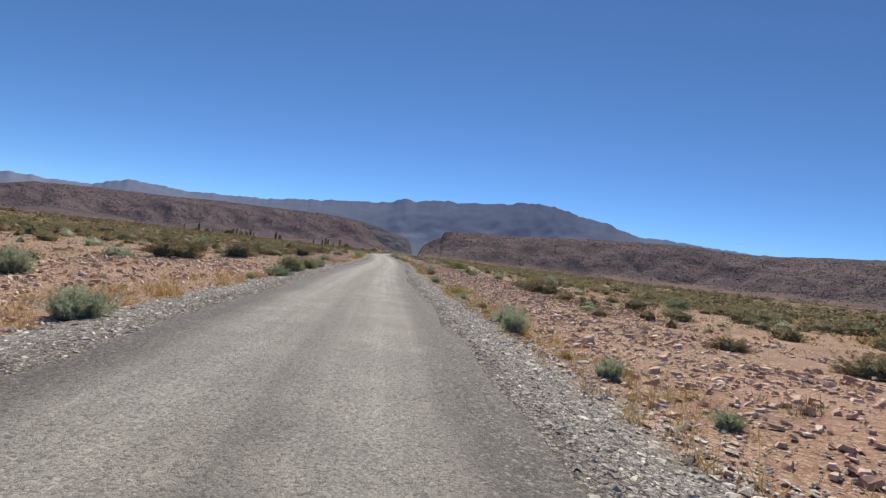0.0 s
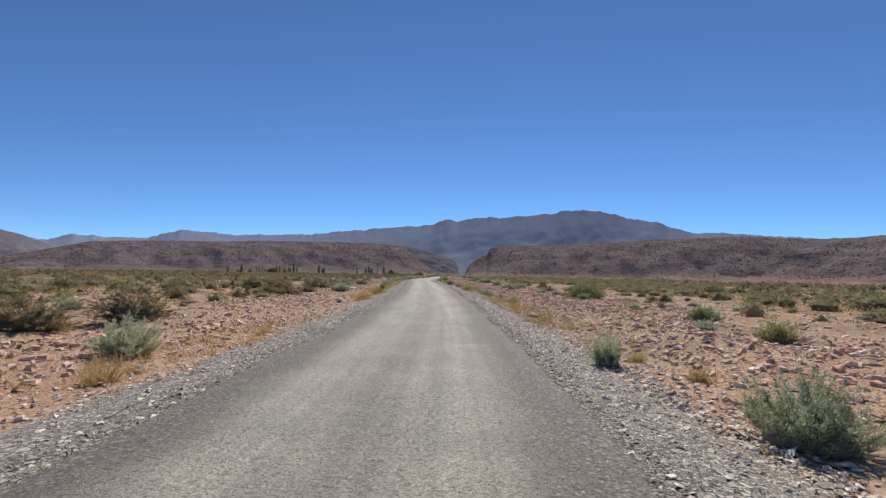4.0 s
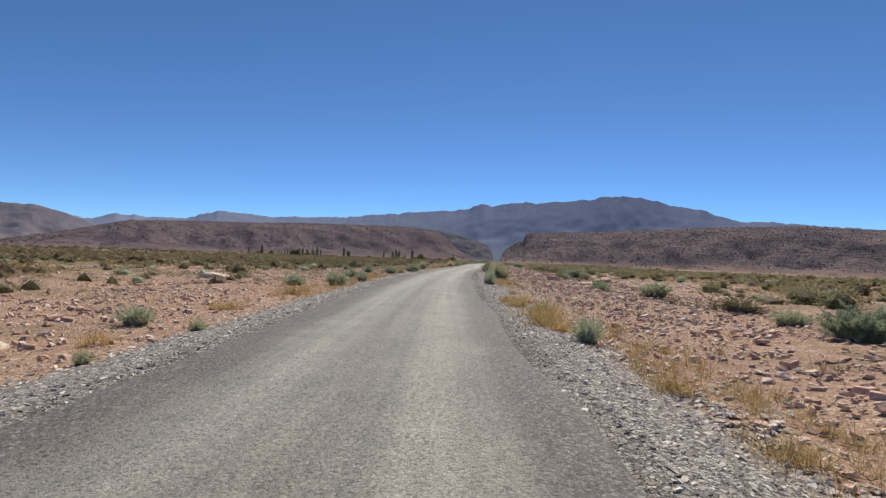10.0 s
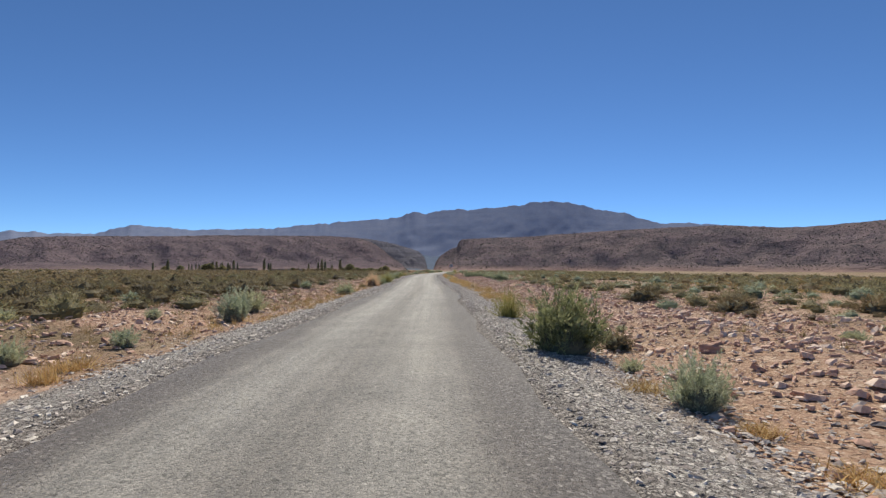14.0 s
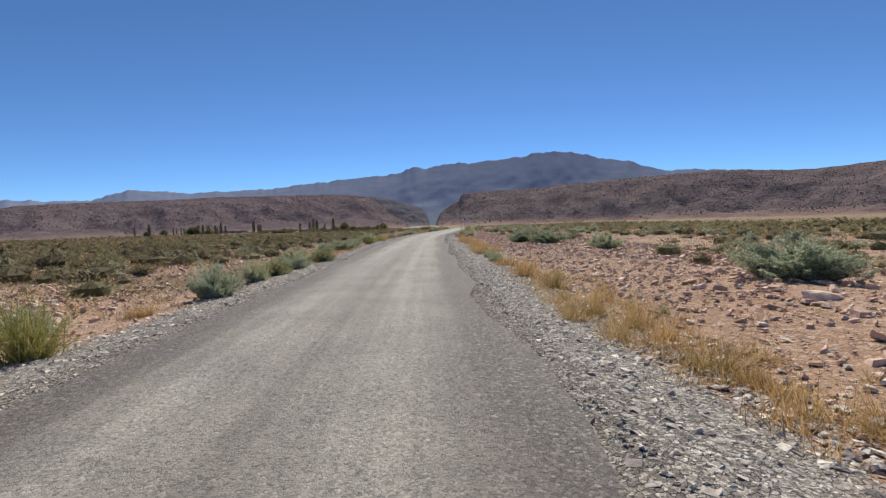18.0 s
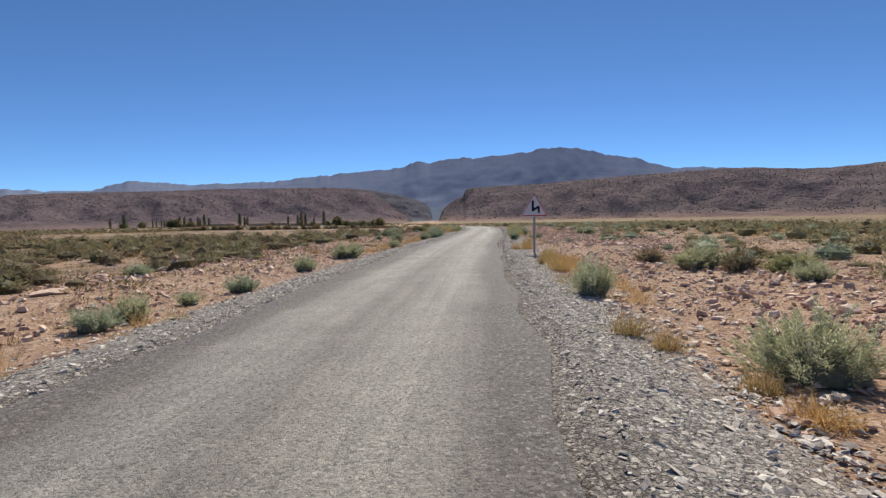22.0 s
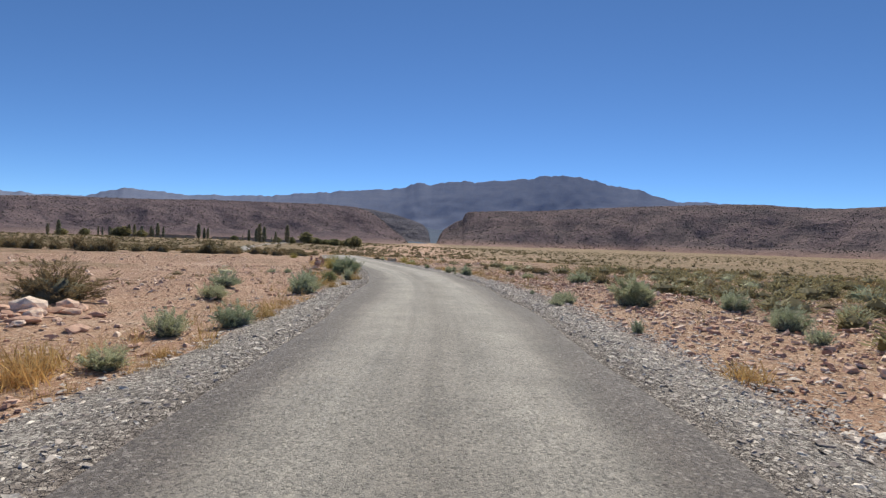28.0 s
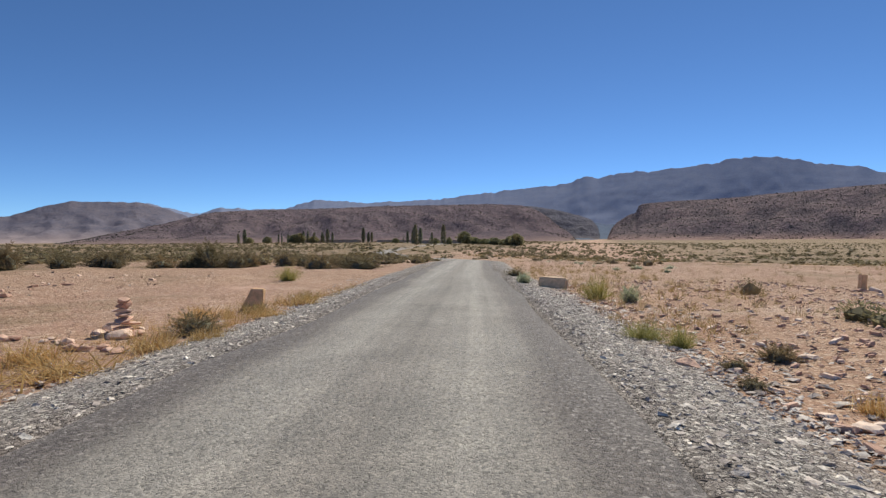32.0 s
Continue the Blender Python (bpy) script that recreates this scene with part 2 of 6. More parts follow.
def gravel_material():
    """The bed under the loose stones: grey-brown grit, dark between broken stones, with tan dust towards the soil."""
    m, nt, b, _ = mat("grey_gravel")
    uv = nt.nodes.new("ShaderNodeUVMap").outputs[0]
    sep = nt.nodes.new("ShaderNodeSeparateXYZ")
    nt.links.new(uv, sep.inputs[0])
    p = position(nt)
    c, heights = None, []
    for scale in (20.0, 40.0):
        tint, rim, pick, lift = shards(nt, p, scale)
        col = ramp(nt, tint, [(0.0, (0.15, 0.13, 0.115)), (0.4, (0.3, 0.262, 0.23)), (0.8, (0.46, 0.41, 0.36)), (1.0, (0.7, 0.64, 0.56))])
        col = mix(nt, 1.0, col, ramp(nt, maths(nt, "MULTIPLY", rim, scale / 6.0), [(0.0, (0.4, 0.39, 0.38)), (0.1, (1.0, 1.0, 1.0))]), "MULTIPLY")
        some = ramp(nt, pick, [(0.45, (0, 0, 0)), (0.5, (1, 1, 1))])
        c = col if c is None else mix(nt, some, c, col)
        heights.append(maths(nt, "MULTIPLY", maths(nt, "MULTIPLY", maths(nt, "MINIMUM", maths(nt, "MULTIPLY", rim, scale / 2.0), 1.0), lift), 13.0 / scale))
    # dark grit next to the seal
    ad = maths(nt, "ADD", maths(nt, "ABSOLUTE", sep.outputs[0]), maths(nt, "MULTIPLY", maths(nt, "SUBTRACT", noise_tex(nt, 0.5, 4, 0.6, p), 0.5), 1.1))
    near = nt.nodes.new("ShaderNodeMapRange")
    near.inputs[1].default_value, near.inputs[2].default_value, near.inputs[3].default_value, near.inputs[4].default_value = 1.9, 2.6, 1.0, 0.0
    nt.links.new(ad, near.inputs[0])
    c = mix(nt, maths(nt, "MULTIPLY", near.outputs[0], 0.75), c, mix(nt, 1.0, c, (0.55, 0.5, 0.48), "MULTIPLY"))
    dust = nt.nodes.new("ShaderNodeMapRange")
    dust.inputs[1].default_value, dust.inputs[2].default_value, dust.inputs[3].default_value, dust.inputs[4].default_value = 3.0, 3.7, 0.0, 0.6
    nt.links.new(ad, dust.inputs[0])
    c = mix(nt, dust.outputs[0], c, (0.45, 0.3, 0.21))
    fine = noise_tex(nt, 70, 4, 0.7, p)
    c = mix(nt, 1.0, c, ramp(nt, fine, [(0.3, (0.7, 0.7, 0.7)), (0.7, (1.28, 1.28, 1.27))]), "MULTIPLY")
    nt.links.new(c, b.inputs["Base Color"])
    b.inputs["Roughness"].default_value = 0.92
    bump(nt, b, maths(nt, "ADD", heights[0], heights[1]), 1.0, 0.05)
    return m


def stone_material(name, dark, light, dust):
    m, nt, b, _ = mat(name)
    geo = nt.nodes.new("ShaderNodeNewGeometry")
    oi = nt.nodes.new("ShaderNodeObjectInfo")
    rnd = maths(nt, "FRACT", maths(nt, "ADD", geo.outputs["Random Per Island"], oi.outputs["Random"]))
    c = ramp(nt, rnd, [(0.0, dark), (0.6, light), (1.0, dust)])
    n = noise_tex(nt, 14, 6, 0.7, geo.outputs["Position"])
    c = mix(nt, 1.0, c, ramp(nt, n, [(0.25, (0.62, 0.6, 0.58)), (0.5, (1, 1, 1)), (0.75, (1.25, 1.22, 1.18))]), "MULTIPLY")
    nt.links.new(c, b.inputs["Base Color"])
    b.inputs["Roughness"].default_value = 0.9
    bump(nt, b, n, 0.5, 0.03)
    return m


def leaf_material(name, a, bcol, c3, see=0.3):
    m, nt, b, out = mat(name)
    geo = nt.nodes.new("ShaderNodeNewGeometry")
    oi = nt.nodes.new("ShaderNodeObjectInfo")
    c = ramp(nt, geo.outputs["Random Per Island"], [(0.0, a), (0.55, bcol), (1.0, c3)])
    v = ramp(nt, oi.outputs["Random"], [(0.0, (0.75, 0.78, 0.72)), (0.5, (1, 1, 1)), (1.0, (1.22, 1.12, 1.02))])
    c = mix(nt, 1.0, c, v, "MULTIPLY")
    nt.links.new(c, b.inputs["Base Color"])
    b.inputs["Roughness"].default_value = 0.75
    t = nt.nodes.new("ShaderNodeBsdfTranslucent")
    nt.links.new(c, t.inputs["Color"])
    ms = nt.nodes.new("ShaderNodeMixShader")
    ms.inputs[0].default_value = see
    nt.links.new(b.outputs[0], ms.inputs[1])
    nt.links.new(t.outputs[0], ms.inputs[2])
    nt.links.new(ms.outputs[0], out.inputs["Surface"])
    return m


def plain_material(name, colour, rough=0.6, metal=0.0, grain=0.12, scale=30.0):
    m, nt, b, _ = mat(name)
    p = position(nt)
    n = noise_tex(nt, scale, 5, 0.65, p)
    c = mix(nt, 1.0, colour, ramp(nt, n, [(0.3, (1 - grain,) * 3), (0.7, (1 + grain,) * 3)]), "MULTIPLY")
    nt.links.new(c, b.inputs["Base Color"])
    b.inputs["Roughness"].default_value, b.inputs["Metallic"].default_value = rough, metal
    return m


def hill_material(name, rock, soil, scrub, apron, low, high, strata=0.09, relief=0.7):
    m, nt, b, _ = mat(name)
    geo = nt.nodes.new("ShaderNodeNewGeometry")
    p = geo.outputs["Position"]
    sep = nt.nodes.new("ShaderNodeSeparateXYZ")
    nt.links.new(p, sep.inputs[0])
    a = noise_tex(nt, 0.012, 8, 0.65, p)
    f = noise_tex(nt, 0.09, 6, 0.7, p)
    c = mix(nt, ramp(nt, a, [(0.35, (0, 0, 0)), (0.62, (1, 1, 1))]), rock, soil)
    c = mix(nt, ramp(nt, f, [(0.5, (0, 0, 0)), (0.62, (0.85, 0.85, 0.85))]), c, scrub)
    # pale broken outcrops
    pale = ramp(nt, noise_tex(nt, 0.16, 7, 0.75, p), [(0.57, (0, 0, 0)), (0.66, (0.6, 0.6, 0.6))])
    c = mix(nt, pale, c, tuple(min(1.0, v * 1.5) for v in soil))
    mr = nt.nodes.new("ShaderNodeMapRange")
    mr.inputs[1].default_value, mr.inputs[2].default_value = low, high
    nt.links.new(maths(nt, "ADD", sep.outputs[2], maths(nt, "MULTIPLY", maths(nt, "SUBTRACT", a, 0.5), 30)), mr.inputs[0])
    c = mix(nt, mr.outputs[0], apron, c)
    # flat-lying strata
    st = nt.nodes.new("ShaderNodeMapping")
    st.inputs["Scale"].default_value = (0.001, 0.001, 0.06)
    nt.links.new(p, st.inputs["Vector"])
    lay = noise_tex(nt, 1.0, 5, 0.7, st.outputs[0])
    c = mix(nt, 1.0, c, ramp(nt, lay, [(0.35, (1 - strata,) * 3), (0.65, (1 + strata,) * 3)]), "MULTIPLY")
    nt.links.new(c, b.inputs["Base Color"])
    b.inputs["Roughness"].default_value = 1.0
    b.inputs["Specular IOR Level"].default_value = 0.0
    bump(nt, b, maths(nt, "ADD", a, maths(nt, "MULTIPLY", f, 0.25)), relief, 30)
    return m


DIRT, ASPHALT, GRAVEL = dirt_material(), asphalt_material(), gravel_material()
GREY_STONE = stone_material("grey_stone", (0.27, 0.225, 0.2), (0.57, 0.492, 0.43), (0.86, 0.77, 0.66))
GRIT_STONE = stone_material("grit_stone", (0.125, 0.102, 0.09), (0.225, 0.19, 0.166), (0.42, 0.365, 0.31))
RED_STONE = stone_material("red_stone", (0.48, 0.285, 0.205), (0.68, 0.455, 0.34), (0.86, 0.69, 0.55))
SAGE = leaf_material("sage_leaf", (0.225, 0.255, 0.17), (0.415, 0.455, 0.31), (0.68, 0.695, 0.51), 0.45)
GREEN = leaf_material("green_leaf", (0.2, 0.205, 0.095), (0.33, 0.335, 0.165), (0.49, 0.48, 0.27), 0.42)
SCRUB = leaf_material("scrub_leaf", (0.16, 0.12, 0.068), (0.25, 0.195, 0.112), (0.36, 0.295, 0.175), 0.45)
OLIVE = leaf_material("olive_scrub_leaf", (0.17, 0.148, 0.075), (0.275, 0.24, 0.128), (0.4, 0.355, 0.205), 0.48)
COVER = leaf_material("dry_herb", (0.18, 0.14, 0.068), (0.29, 0.225, 0.115), (0.45, 0.34, 0.185), 0.4)
GOLD = leaf_material("dry_grass", (0.33, 0.2, 0.08), (0.5, 0.34, 0.145), (0.66, 0.5, 0.26), 0.45)
BROOM = leaf_material("broom_stem", (0.22, 0.215, 0.065), (0.36, 0.335, 0.11), (0.5, 0.44, 0.19), 0.4)
STRAW = leaf_material("straw_twig", (0.5, 0.36, 0.23), (0.68, 0.52, 0.35), (0.8, 0.67, 0.49), 0.5)
TWIG = plain_material("twig_bark", (0.16, 0.15, 0.1), 0.9, 0.0, 0.3)
# Poplar leaves lightened and greyed to paint in the haze of distance.
POPLAR = leaf_material("poplar_leaf", (0.19, 0.195, 0.135), (0.27, 0.275, 0.195), (0.36, 0.36, 0.265), 0.45)
ORCHARD = leaf_material("orchard_leaf", (0.18, 0.175, 0.095), (0.26, 0.25, 0.14), (0.36, 0.34, 0.2), 0.45)
JUNIPER = leaf_material("juniper_leaf", (0.07, 0.068, 0.055), (0.1, 0.095, 0.075), (0.14, 0.125, 0.1), 0.2)
NEAR_HILL = hill_material("ridge_rock", (0.142, 0.118, 0.121), (0.235, 0.176, 0.174), (0.087, 0.082, 0.081), (0.31, 0.215, 0.185), -8.0, 12.0)
WEST_HILL = hill_material("west_ridge_rock", (0.136, 0.108, 0.119), (0.207, 0.155, 0.16), (0.094, 0.085, 0.09), (0.27, 0.195, 0.172), -10.0, 6.0)
# Mauve tint carries the distance haze in the colour itself.
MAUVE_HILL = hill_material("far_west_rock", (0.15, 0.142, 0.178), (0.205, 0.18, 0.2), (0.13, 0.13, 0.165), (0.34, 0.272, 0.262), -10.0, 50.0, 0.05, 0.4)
# Darker, bluer rock: the cliff's shadow is painted into it.
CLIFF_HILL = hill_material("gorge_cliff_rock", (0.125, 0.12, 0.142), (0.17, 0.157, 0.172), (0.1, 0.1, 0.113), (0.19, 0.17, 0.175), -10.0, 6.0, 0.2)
# The range's blue-grey is aerial haze mixed into the rock colour.
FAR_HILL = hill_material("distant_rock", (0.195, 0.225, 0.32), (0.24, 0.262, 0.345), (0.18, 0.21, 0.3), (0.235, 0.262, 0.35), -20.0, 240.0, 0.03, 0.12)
# Haze blue and the gorge's shade are both part of this base colour.
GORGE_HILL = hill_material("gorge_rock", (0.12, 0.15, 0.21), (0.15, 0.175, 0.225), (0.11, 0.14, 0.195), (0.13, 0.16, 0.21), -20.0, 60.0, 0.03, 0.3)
WHITE_PAINT = plain_material("sign_white", (0.72, 0.72, 0.72), 0.4, 0.0, 0.06)
RED_PAINT = plain_material("sign_red", (0.5, 0.03, 0.045), 0.4, 0.0, 0.1)
BLACK_PAINT = plain_material("sign_black", (0.015, 0.017, 0.03), 0.5, 0.0, 0.1)
GALV = plain_material("galvanised_steel", (0.3, 0.31, 0.32), 0.5, 0.7, 0.2, 12)
CONCRETE = plain_material("pale_concrete", (0.68, 0.5, 0.33), 0.9, 0.0, 0.2, 9)
TAN_STONE = plain_material("tan_stone", (0.72, 0.47, 0.27), 0.9, 0.0, 0.3, 7)
MUD = plain_material("mud_wall", (0.45, 0.35, 0.27), 0.95, 0.0, 0.2, 0.6)


# ---------------------------------------------------------------- the plan of the ground
ROAD_Y = (-140, -60, 0, 28, 58, 79, 100, 122, 145, 177, 201, 225, 238, 252, 265, 277, 295, 313, 323, 333, 341, 347, 360, 385, 400, 415, 430, 460, 500, 600, 760)
ROAD_X = (3.0, 1.0, -0.8, -1.9, -2.45, -3.45, -4.85, -6.5, -7.2, -6.6, -6.6, -6.15, -5.75, -4.4, -2.85, -1.05, 1.4, 2.75, 3.1, 2.8, 1.9, 0.6, -2.2, -7.9, -10.9, -14.2, -19.5, -39.0, -60.0, -84.0, -96.0)
LEVEL_Y = (-140, 0, 58, 100, 145, 200, 252, 277, 300, 313, 323, 333, 343, 353, 365, 380, 392, 402, 415, 430, 500, 620, 760)
LEVEL_Z = (-0.1, -0.14, -0.2, -0.06, 0.03, 0.03, 0.05, 0.04, 0.06, 0.05, -0.02, -0.14, -0.28, -0.44, -0.64, -0.88, -1.08, -1.38, -1.95, -2.5, -3.4, -3.0, -2.2)


def spline(ks, vs, q):
    ks, vs, q = np.array(ks, float), np.array(vs, float), np.clip(np.asarray(q, float), ks[0], ks[-1])
    slope = np.gradient(vs, ks)
    i = np.clip(np.searchsorted(ks, q, "right") - 1, 0, len(ks) - 2)
    w = ks[i + 1] - ks[i]
    u = (q - ks[i]) / w
    return ((2 * u**3 - 3 * u**2 + 1) * vs[i] + (u**3 - 2 * u**2 + u) * w * slope[i]
            + (3 * u**2 - 2 * u**3) * vs[i + 1] + (u**3 - u**2) * w * slope[i + 1])


def road_x(y):
    return spline(ROAD_Y, ROAD_X, y)


def road_z(y):
    return spline(LEVEL_Y, LEVEL_Z, y)


def waves(x, y, size, seed):
    """Soft, repeat-free rolling, about -1 to 1."""
    r = np.random.RandomState(seed)
    v = 0
    for k in range(7):
        a = r.uniform(0, 2 * np.pi)
        s = size * r.uniform(0.6, 1.9)
        v = v + np.sin((x * np.cos(a) + y * np.sin(a)) * 2 * np.pi / s + r.uniform(0, 6.3))
    return v / 3.2


def ground_z(x, y):
    x, y = np.asarray(x, float), np.asarray(y, float)
    d = x - road_x(y)
    a = np.abs(d)
    base = road_z(y)
    side = np.interp(a, (0, 1.9, 2.3, 3.4, 4.4, 6.5, 9), (-0.07, -0.07, -0.03, -0.13, -0.17, -0.1, -0.08))
    rough = np.clip((a - 3.2) / 4, 0, 1)
    z = base + side + rough * (0.07 * waves(x, y, 6, 3) + 0.03 * waves(x, y, 1.7, 4))
    z = z + np.exp(-(((a - 6.8) / 1.5) ** 2)) * np.clip(0.1 + 0.16 * waves(x, y, 11, 6), 0, 0.3)
    z = z + np.clip((a - 14) / 60, 0, 1) * 0.35 * waves(x, y, 70, 5)
    r = np.hypot(x, y - 170)
    fall = np.clip((r - 350) / 1300, 0, 1)
    z = z - 0.0068 * np.clip(0.9 * d + 0.5 * (y - 120) - 60, 0, 800) * np.clip((d - 15) / 75, 0, 1)
    z = z - 0.014 * np.clip(d - 25, 0, 480) * np.clip((y - 0.55 * d - 150) / 110, 0, 1)
    return z * (1 - fall) - 9.0 * fall * fall * (3 - 2 * fall)


def mesh_from(name, verts, faces, material, smooth=True):
    me = bpy.data.meshes.new(name)
    verts, faces = np.asarray(verts, np.float32), np.asarray(faces, np.int32)
    n = faces.shape[1]
    me.vertices.add(len(verts))
    me.vertices.foreach_set("co", verts.ravel())
    me.loops.add(faces.size)
    me.loops.foreach_set("vertex_index", faces.ravel())
    me.polygons.add(len(faces))
    me.polygons.foreach_set("loop_start", np.arange(0, faces.size, n, dtype=np.int32))
    me.polygons.foreach_set("use_smooth", np.full(len(faces), smooth))
    me.update(calc_edges=True)
    me.materials.append(material)
    return me


def grid_faces(nu, nv):
    i = np.arange(nu * nv).reshape(nu, nv)
    return np.stack([i[:-1, :-1], i[1:, :-1], i[1:, 1:], i[:-1, 1:]], -1).reshape(-1, 4)


def stretched(fine, step, far, grow):
    """Even steps out to fine, then ever longer ones out to far."""
    v, s = list(np.arange(0, fine, step)), step
    while v[-1] < far:
        s *= grow
        v.append(v[-1] + s)
    return np.array(v)


def build_ground():
    half = stretched(9, 0.45, 4850, 1.14)
    across = np.concatenate([-half[:0:-1], half])
    ahead = np.concatenate([-stretched(10, 2.0, 4600, 1.25)[:0:-1], np.arange(0, 400, 1.6), 400 + stretched(20, 2.5, 4250, 1.09)])
    d, y = np.meshgrid(across, ahead, indexing="ij")
    x = d + road_x(y)
    z = ground_z(x, y)
    ob = new("ground", mesh_from("ground", np.stack([x, y, z], -1).reshape(-1, 3), grid_faces(*d.shape), DIRT))
    return tagged(ob, "dry reddish stony desert plain with bare soil patches", "ground", kind="structure")


def build_strip(name, inner, outer, lift, material, label, seed, crown=0.0, cols=7, wander=0.08):
    y = np.concatenate([np.arange(-130, 400, 1.0), np.arange(400, 755, 6.0)])
    r = np.random.RandomState(seed)
    jit = np.interp(y, y[::2], r.uniform(-wander, wander, len(y[::2])))
    jin = np.interp(y, y[::3], r.uniform(-wander, wander, len(y[::3])))
    u = np.linspace(0, 1, cols)[:, None]
    d = (inner + jin) * (1 - u) + (outer + jit) * u
    yy = np.broadcast_to(y, d.shape)
    slope = np.gradient(road_x(y), y)
    nx = 1 / np.sqrt(1 + slope**2)
    x = road_x(y) + d * nx
    yv = yy - d * slope * nx
    z = ground_z(x, yv) + lift if crown == 0 else road_z(yy) + crown * (1 - (np.abs(d) / 2.0) ** 2)
    me = mesh_from(name, np.stack([x, yv, z], -1).reshape(-1, 3), grid_faces(*d.shape)[:, ::-1] if outer > inner else grid_faces(*d.shape), material)
    uv = me.uv_layers.new(name="lane")
    idx = np.empty(len(me.loops), np.int32)
    me.loops.foreach_get("vertex_index", idx)
    uv.data.foreach_set("uv", np.stack([d.ravel()[idx], yy.ravel()[idx]], -1).astype(np.float32).ravel())
    if me.polygons[0].normal.z < 0:
        me.flip_normals()
    ob = new(name, me)
    return tagged(ob, label, name.replace("_", " "), kind="structure")


build_ground()
build_strip("road", -2.02, 2.02, 0.0, ASPHALT, "narrow worn grey chip-seal road with pale wheel tracks", 11, 0.03, 15, 0.16)
build_strip("gravel_shoulder", 1.8, 3.35, 0.025, GRAVEL, "loose grey crushed gravel verge beside the road", 12, 0, 7, 0.16)
build_strip("gravel_shoulder", -1.8, -3.2, 0.025, GRAVEL, "loose grey crushed gravel verge beside the road", 13, 0, 7, 0.16)


# ---------------------------------------------------------------- hills and mountains
def heights(profile, az):
    return np.interp(az, [p[0] for p in profile], [p[1] for p in profile])


def land(name, profile, az0, az1, step, near, far, foot, centre, material, label, shape, seed, gully, crag=0.0, deep=0.2, cliff=None):
    """A range of hills as seen round a centre: its crest follows the profile (bearing, angle above level)."""
    az = np.arange(az0, az1 + 1e-6, step)
    u = np.concatenate([np.linspace(0, 0.96, 32), (0.975, 0.988, 0.996, 1.0, 1.006, 1.04, 1.12, 1.25)])
    A, Ug = np.meshgrid(az, u, indexing="ij")
    el = heights(profile, A) + crag * np.clip(Ug, 0, 1) ** 8 * np.where(np.abs(A) < 60, 1, 0) * (waves(A, 0 * A, 1.1, seed + 2) + 0.6 * waves(A, 0 * A, 0.45, seed + 3))
    R = near + (far - near) * Ug
    top = far * np.tan(np.radians(el)) + 1.3
    k = np.interp(Ug, [s[0] for s in shape], [s[1] for s in shape])
    if cliff is not None:
        near_gorge = np.exp(-(((A - cliff) / 3.2) ** 2))
        k = k * (1 - near_gorge) + near_gorge * np.interp(Ug, (0, 0.5, 0.8, 0.86, 0.93, 0.96, 1.0, 1.25), (0, 0.1, 0.36, 0.62, 0.7, 0.97, 1.0, 1.0))
    x, y = centre[0] + R * np.sin(np.radians(A)), centre[1] + R * np.cos(np.radians(A))
    z = foot + (top - foot) * k
    body = np.clip(k * (1 - k) * 4, 0, 1) * np.clip(1.05 - Ug, 0, 1) * 1.6
    ridge = 1 - np.abs(waves(x * 1.0, y * 0.35, gully, seed)) * 0.9
    z = z + body * (top - foot) * (deep * (ridge - 0.4) + 0.25 * deep * waves(x, y, gully * 0.33, seed + 1))
    # broken ribs and runnels down the slopes
    size = gully * 0.8
    ribs = np.array([noise.ridged_multi_fractal((px / size, py / size, seed * 3.7), 0.9, 2.1, 5, 1.0, 2.0) for px, py in zip(x.ravel(), y.ravel())]).reshape(x.shape)
    z = z + body * (top - foot) * deep * 0.55 * (ribs - ribs.mean())
    z = np.minimum(z, foot + (top - foot) * np.where(Ug > 0.97, 1.0, 0.985))
    ob = new(name, mesh_from(name, np.stack([x, y, z], -1).reshape(-1, 3), grid_faces(*A.shape), material))
    if ob.data.polygons[5].normal.z < 0:
        ob.data.flip_normals()
    tagged(ob, label, "hill", kind="structure")
    return x, y, z, Ug


FAR_LINE = ((-180, 2.0), (-140, 3.0), (-100, 2.4), (-70, 1.2), (-55.5, 1.5), (-52, 1.95), (-50, 2.75), (-48, 3.25), (-43, 3.3), (-41, 2.8), (-39.5, 2.4), (-37, 3.0),
            (-34.7, 2.95), (-31.2, 2.95), (-30.3, 3.3), (-28.4, 3.88), (-26, 3.82), (-23, 3.6), (-19.9, 3.78), (-16.1, 3.92), (-12.2, 4.4), (-7.5, 4.9), (-2.7, 5.32), (-1.8, 5.7),
            (-0.8, 6.0), (0.3, 5.8), (2.1, 6.12), (3.9, 6.3), (4.8, 6.2), (7.5, 6.4), (9.6, 6.62), (10.8, 6.65))
FAR_LINE += ((11.8, 7.0), (15.2, 6.9), (16.6, 6.5), (18.5, 6.0), (20.7, 5.65), (22.3, 5.05), (24.6, 4.4), (27.4, 4.38), (30.2, 4.05), (35, 3.7), (45, 3.2), (60, 2.6), (100, 2.2), (140, 2.6), (180, 2.0))
LEFT_LINE = ((-75, -0.6), (-47.4, -0.3), (-43, 0.75), (-40, 1.4), (-37.8, 2.0), (-36, 2.45), (-33.9, 2.6), (-30.5, 2.75), (-25, 2.9), (-20.9, 3.12), (-15.5, 3.2), (-9.9, 3.25), (-7.0, 3.08), (-5.6, 2.66),
             (-4.6, 2.05), (-3.6, 1.2), (-2.6, 0.5), (-1.5, -0.5))
CLIFF_LINE = ((-10, 2.5), (-7.0, 3.02), (-6.2, 3.05), (-3.9, 2.68), (-2.9, 2.45), (-1.8, 2.12), (-0.9, 1.85), (-0.3, 1.55), (0.15, 1.0), (0.5, -0.5))
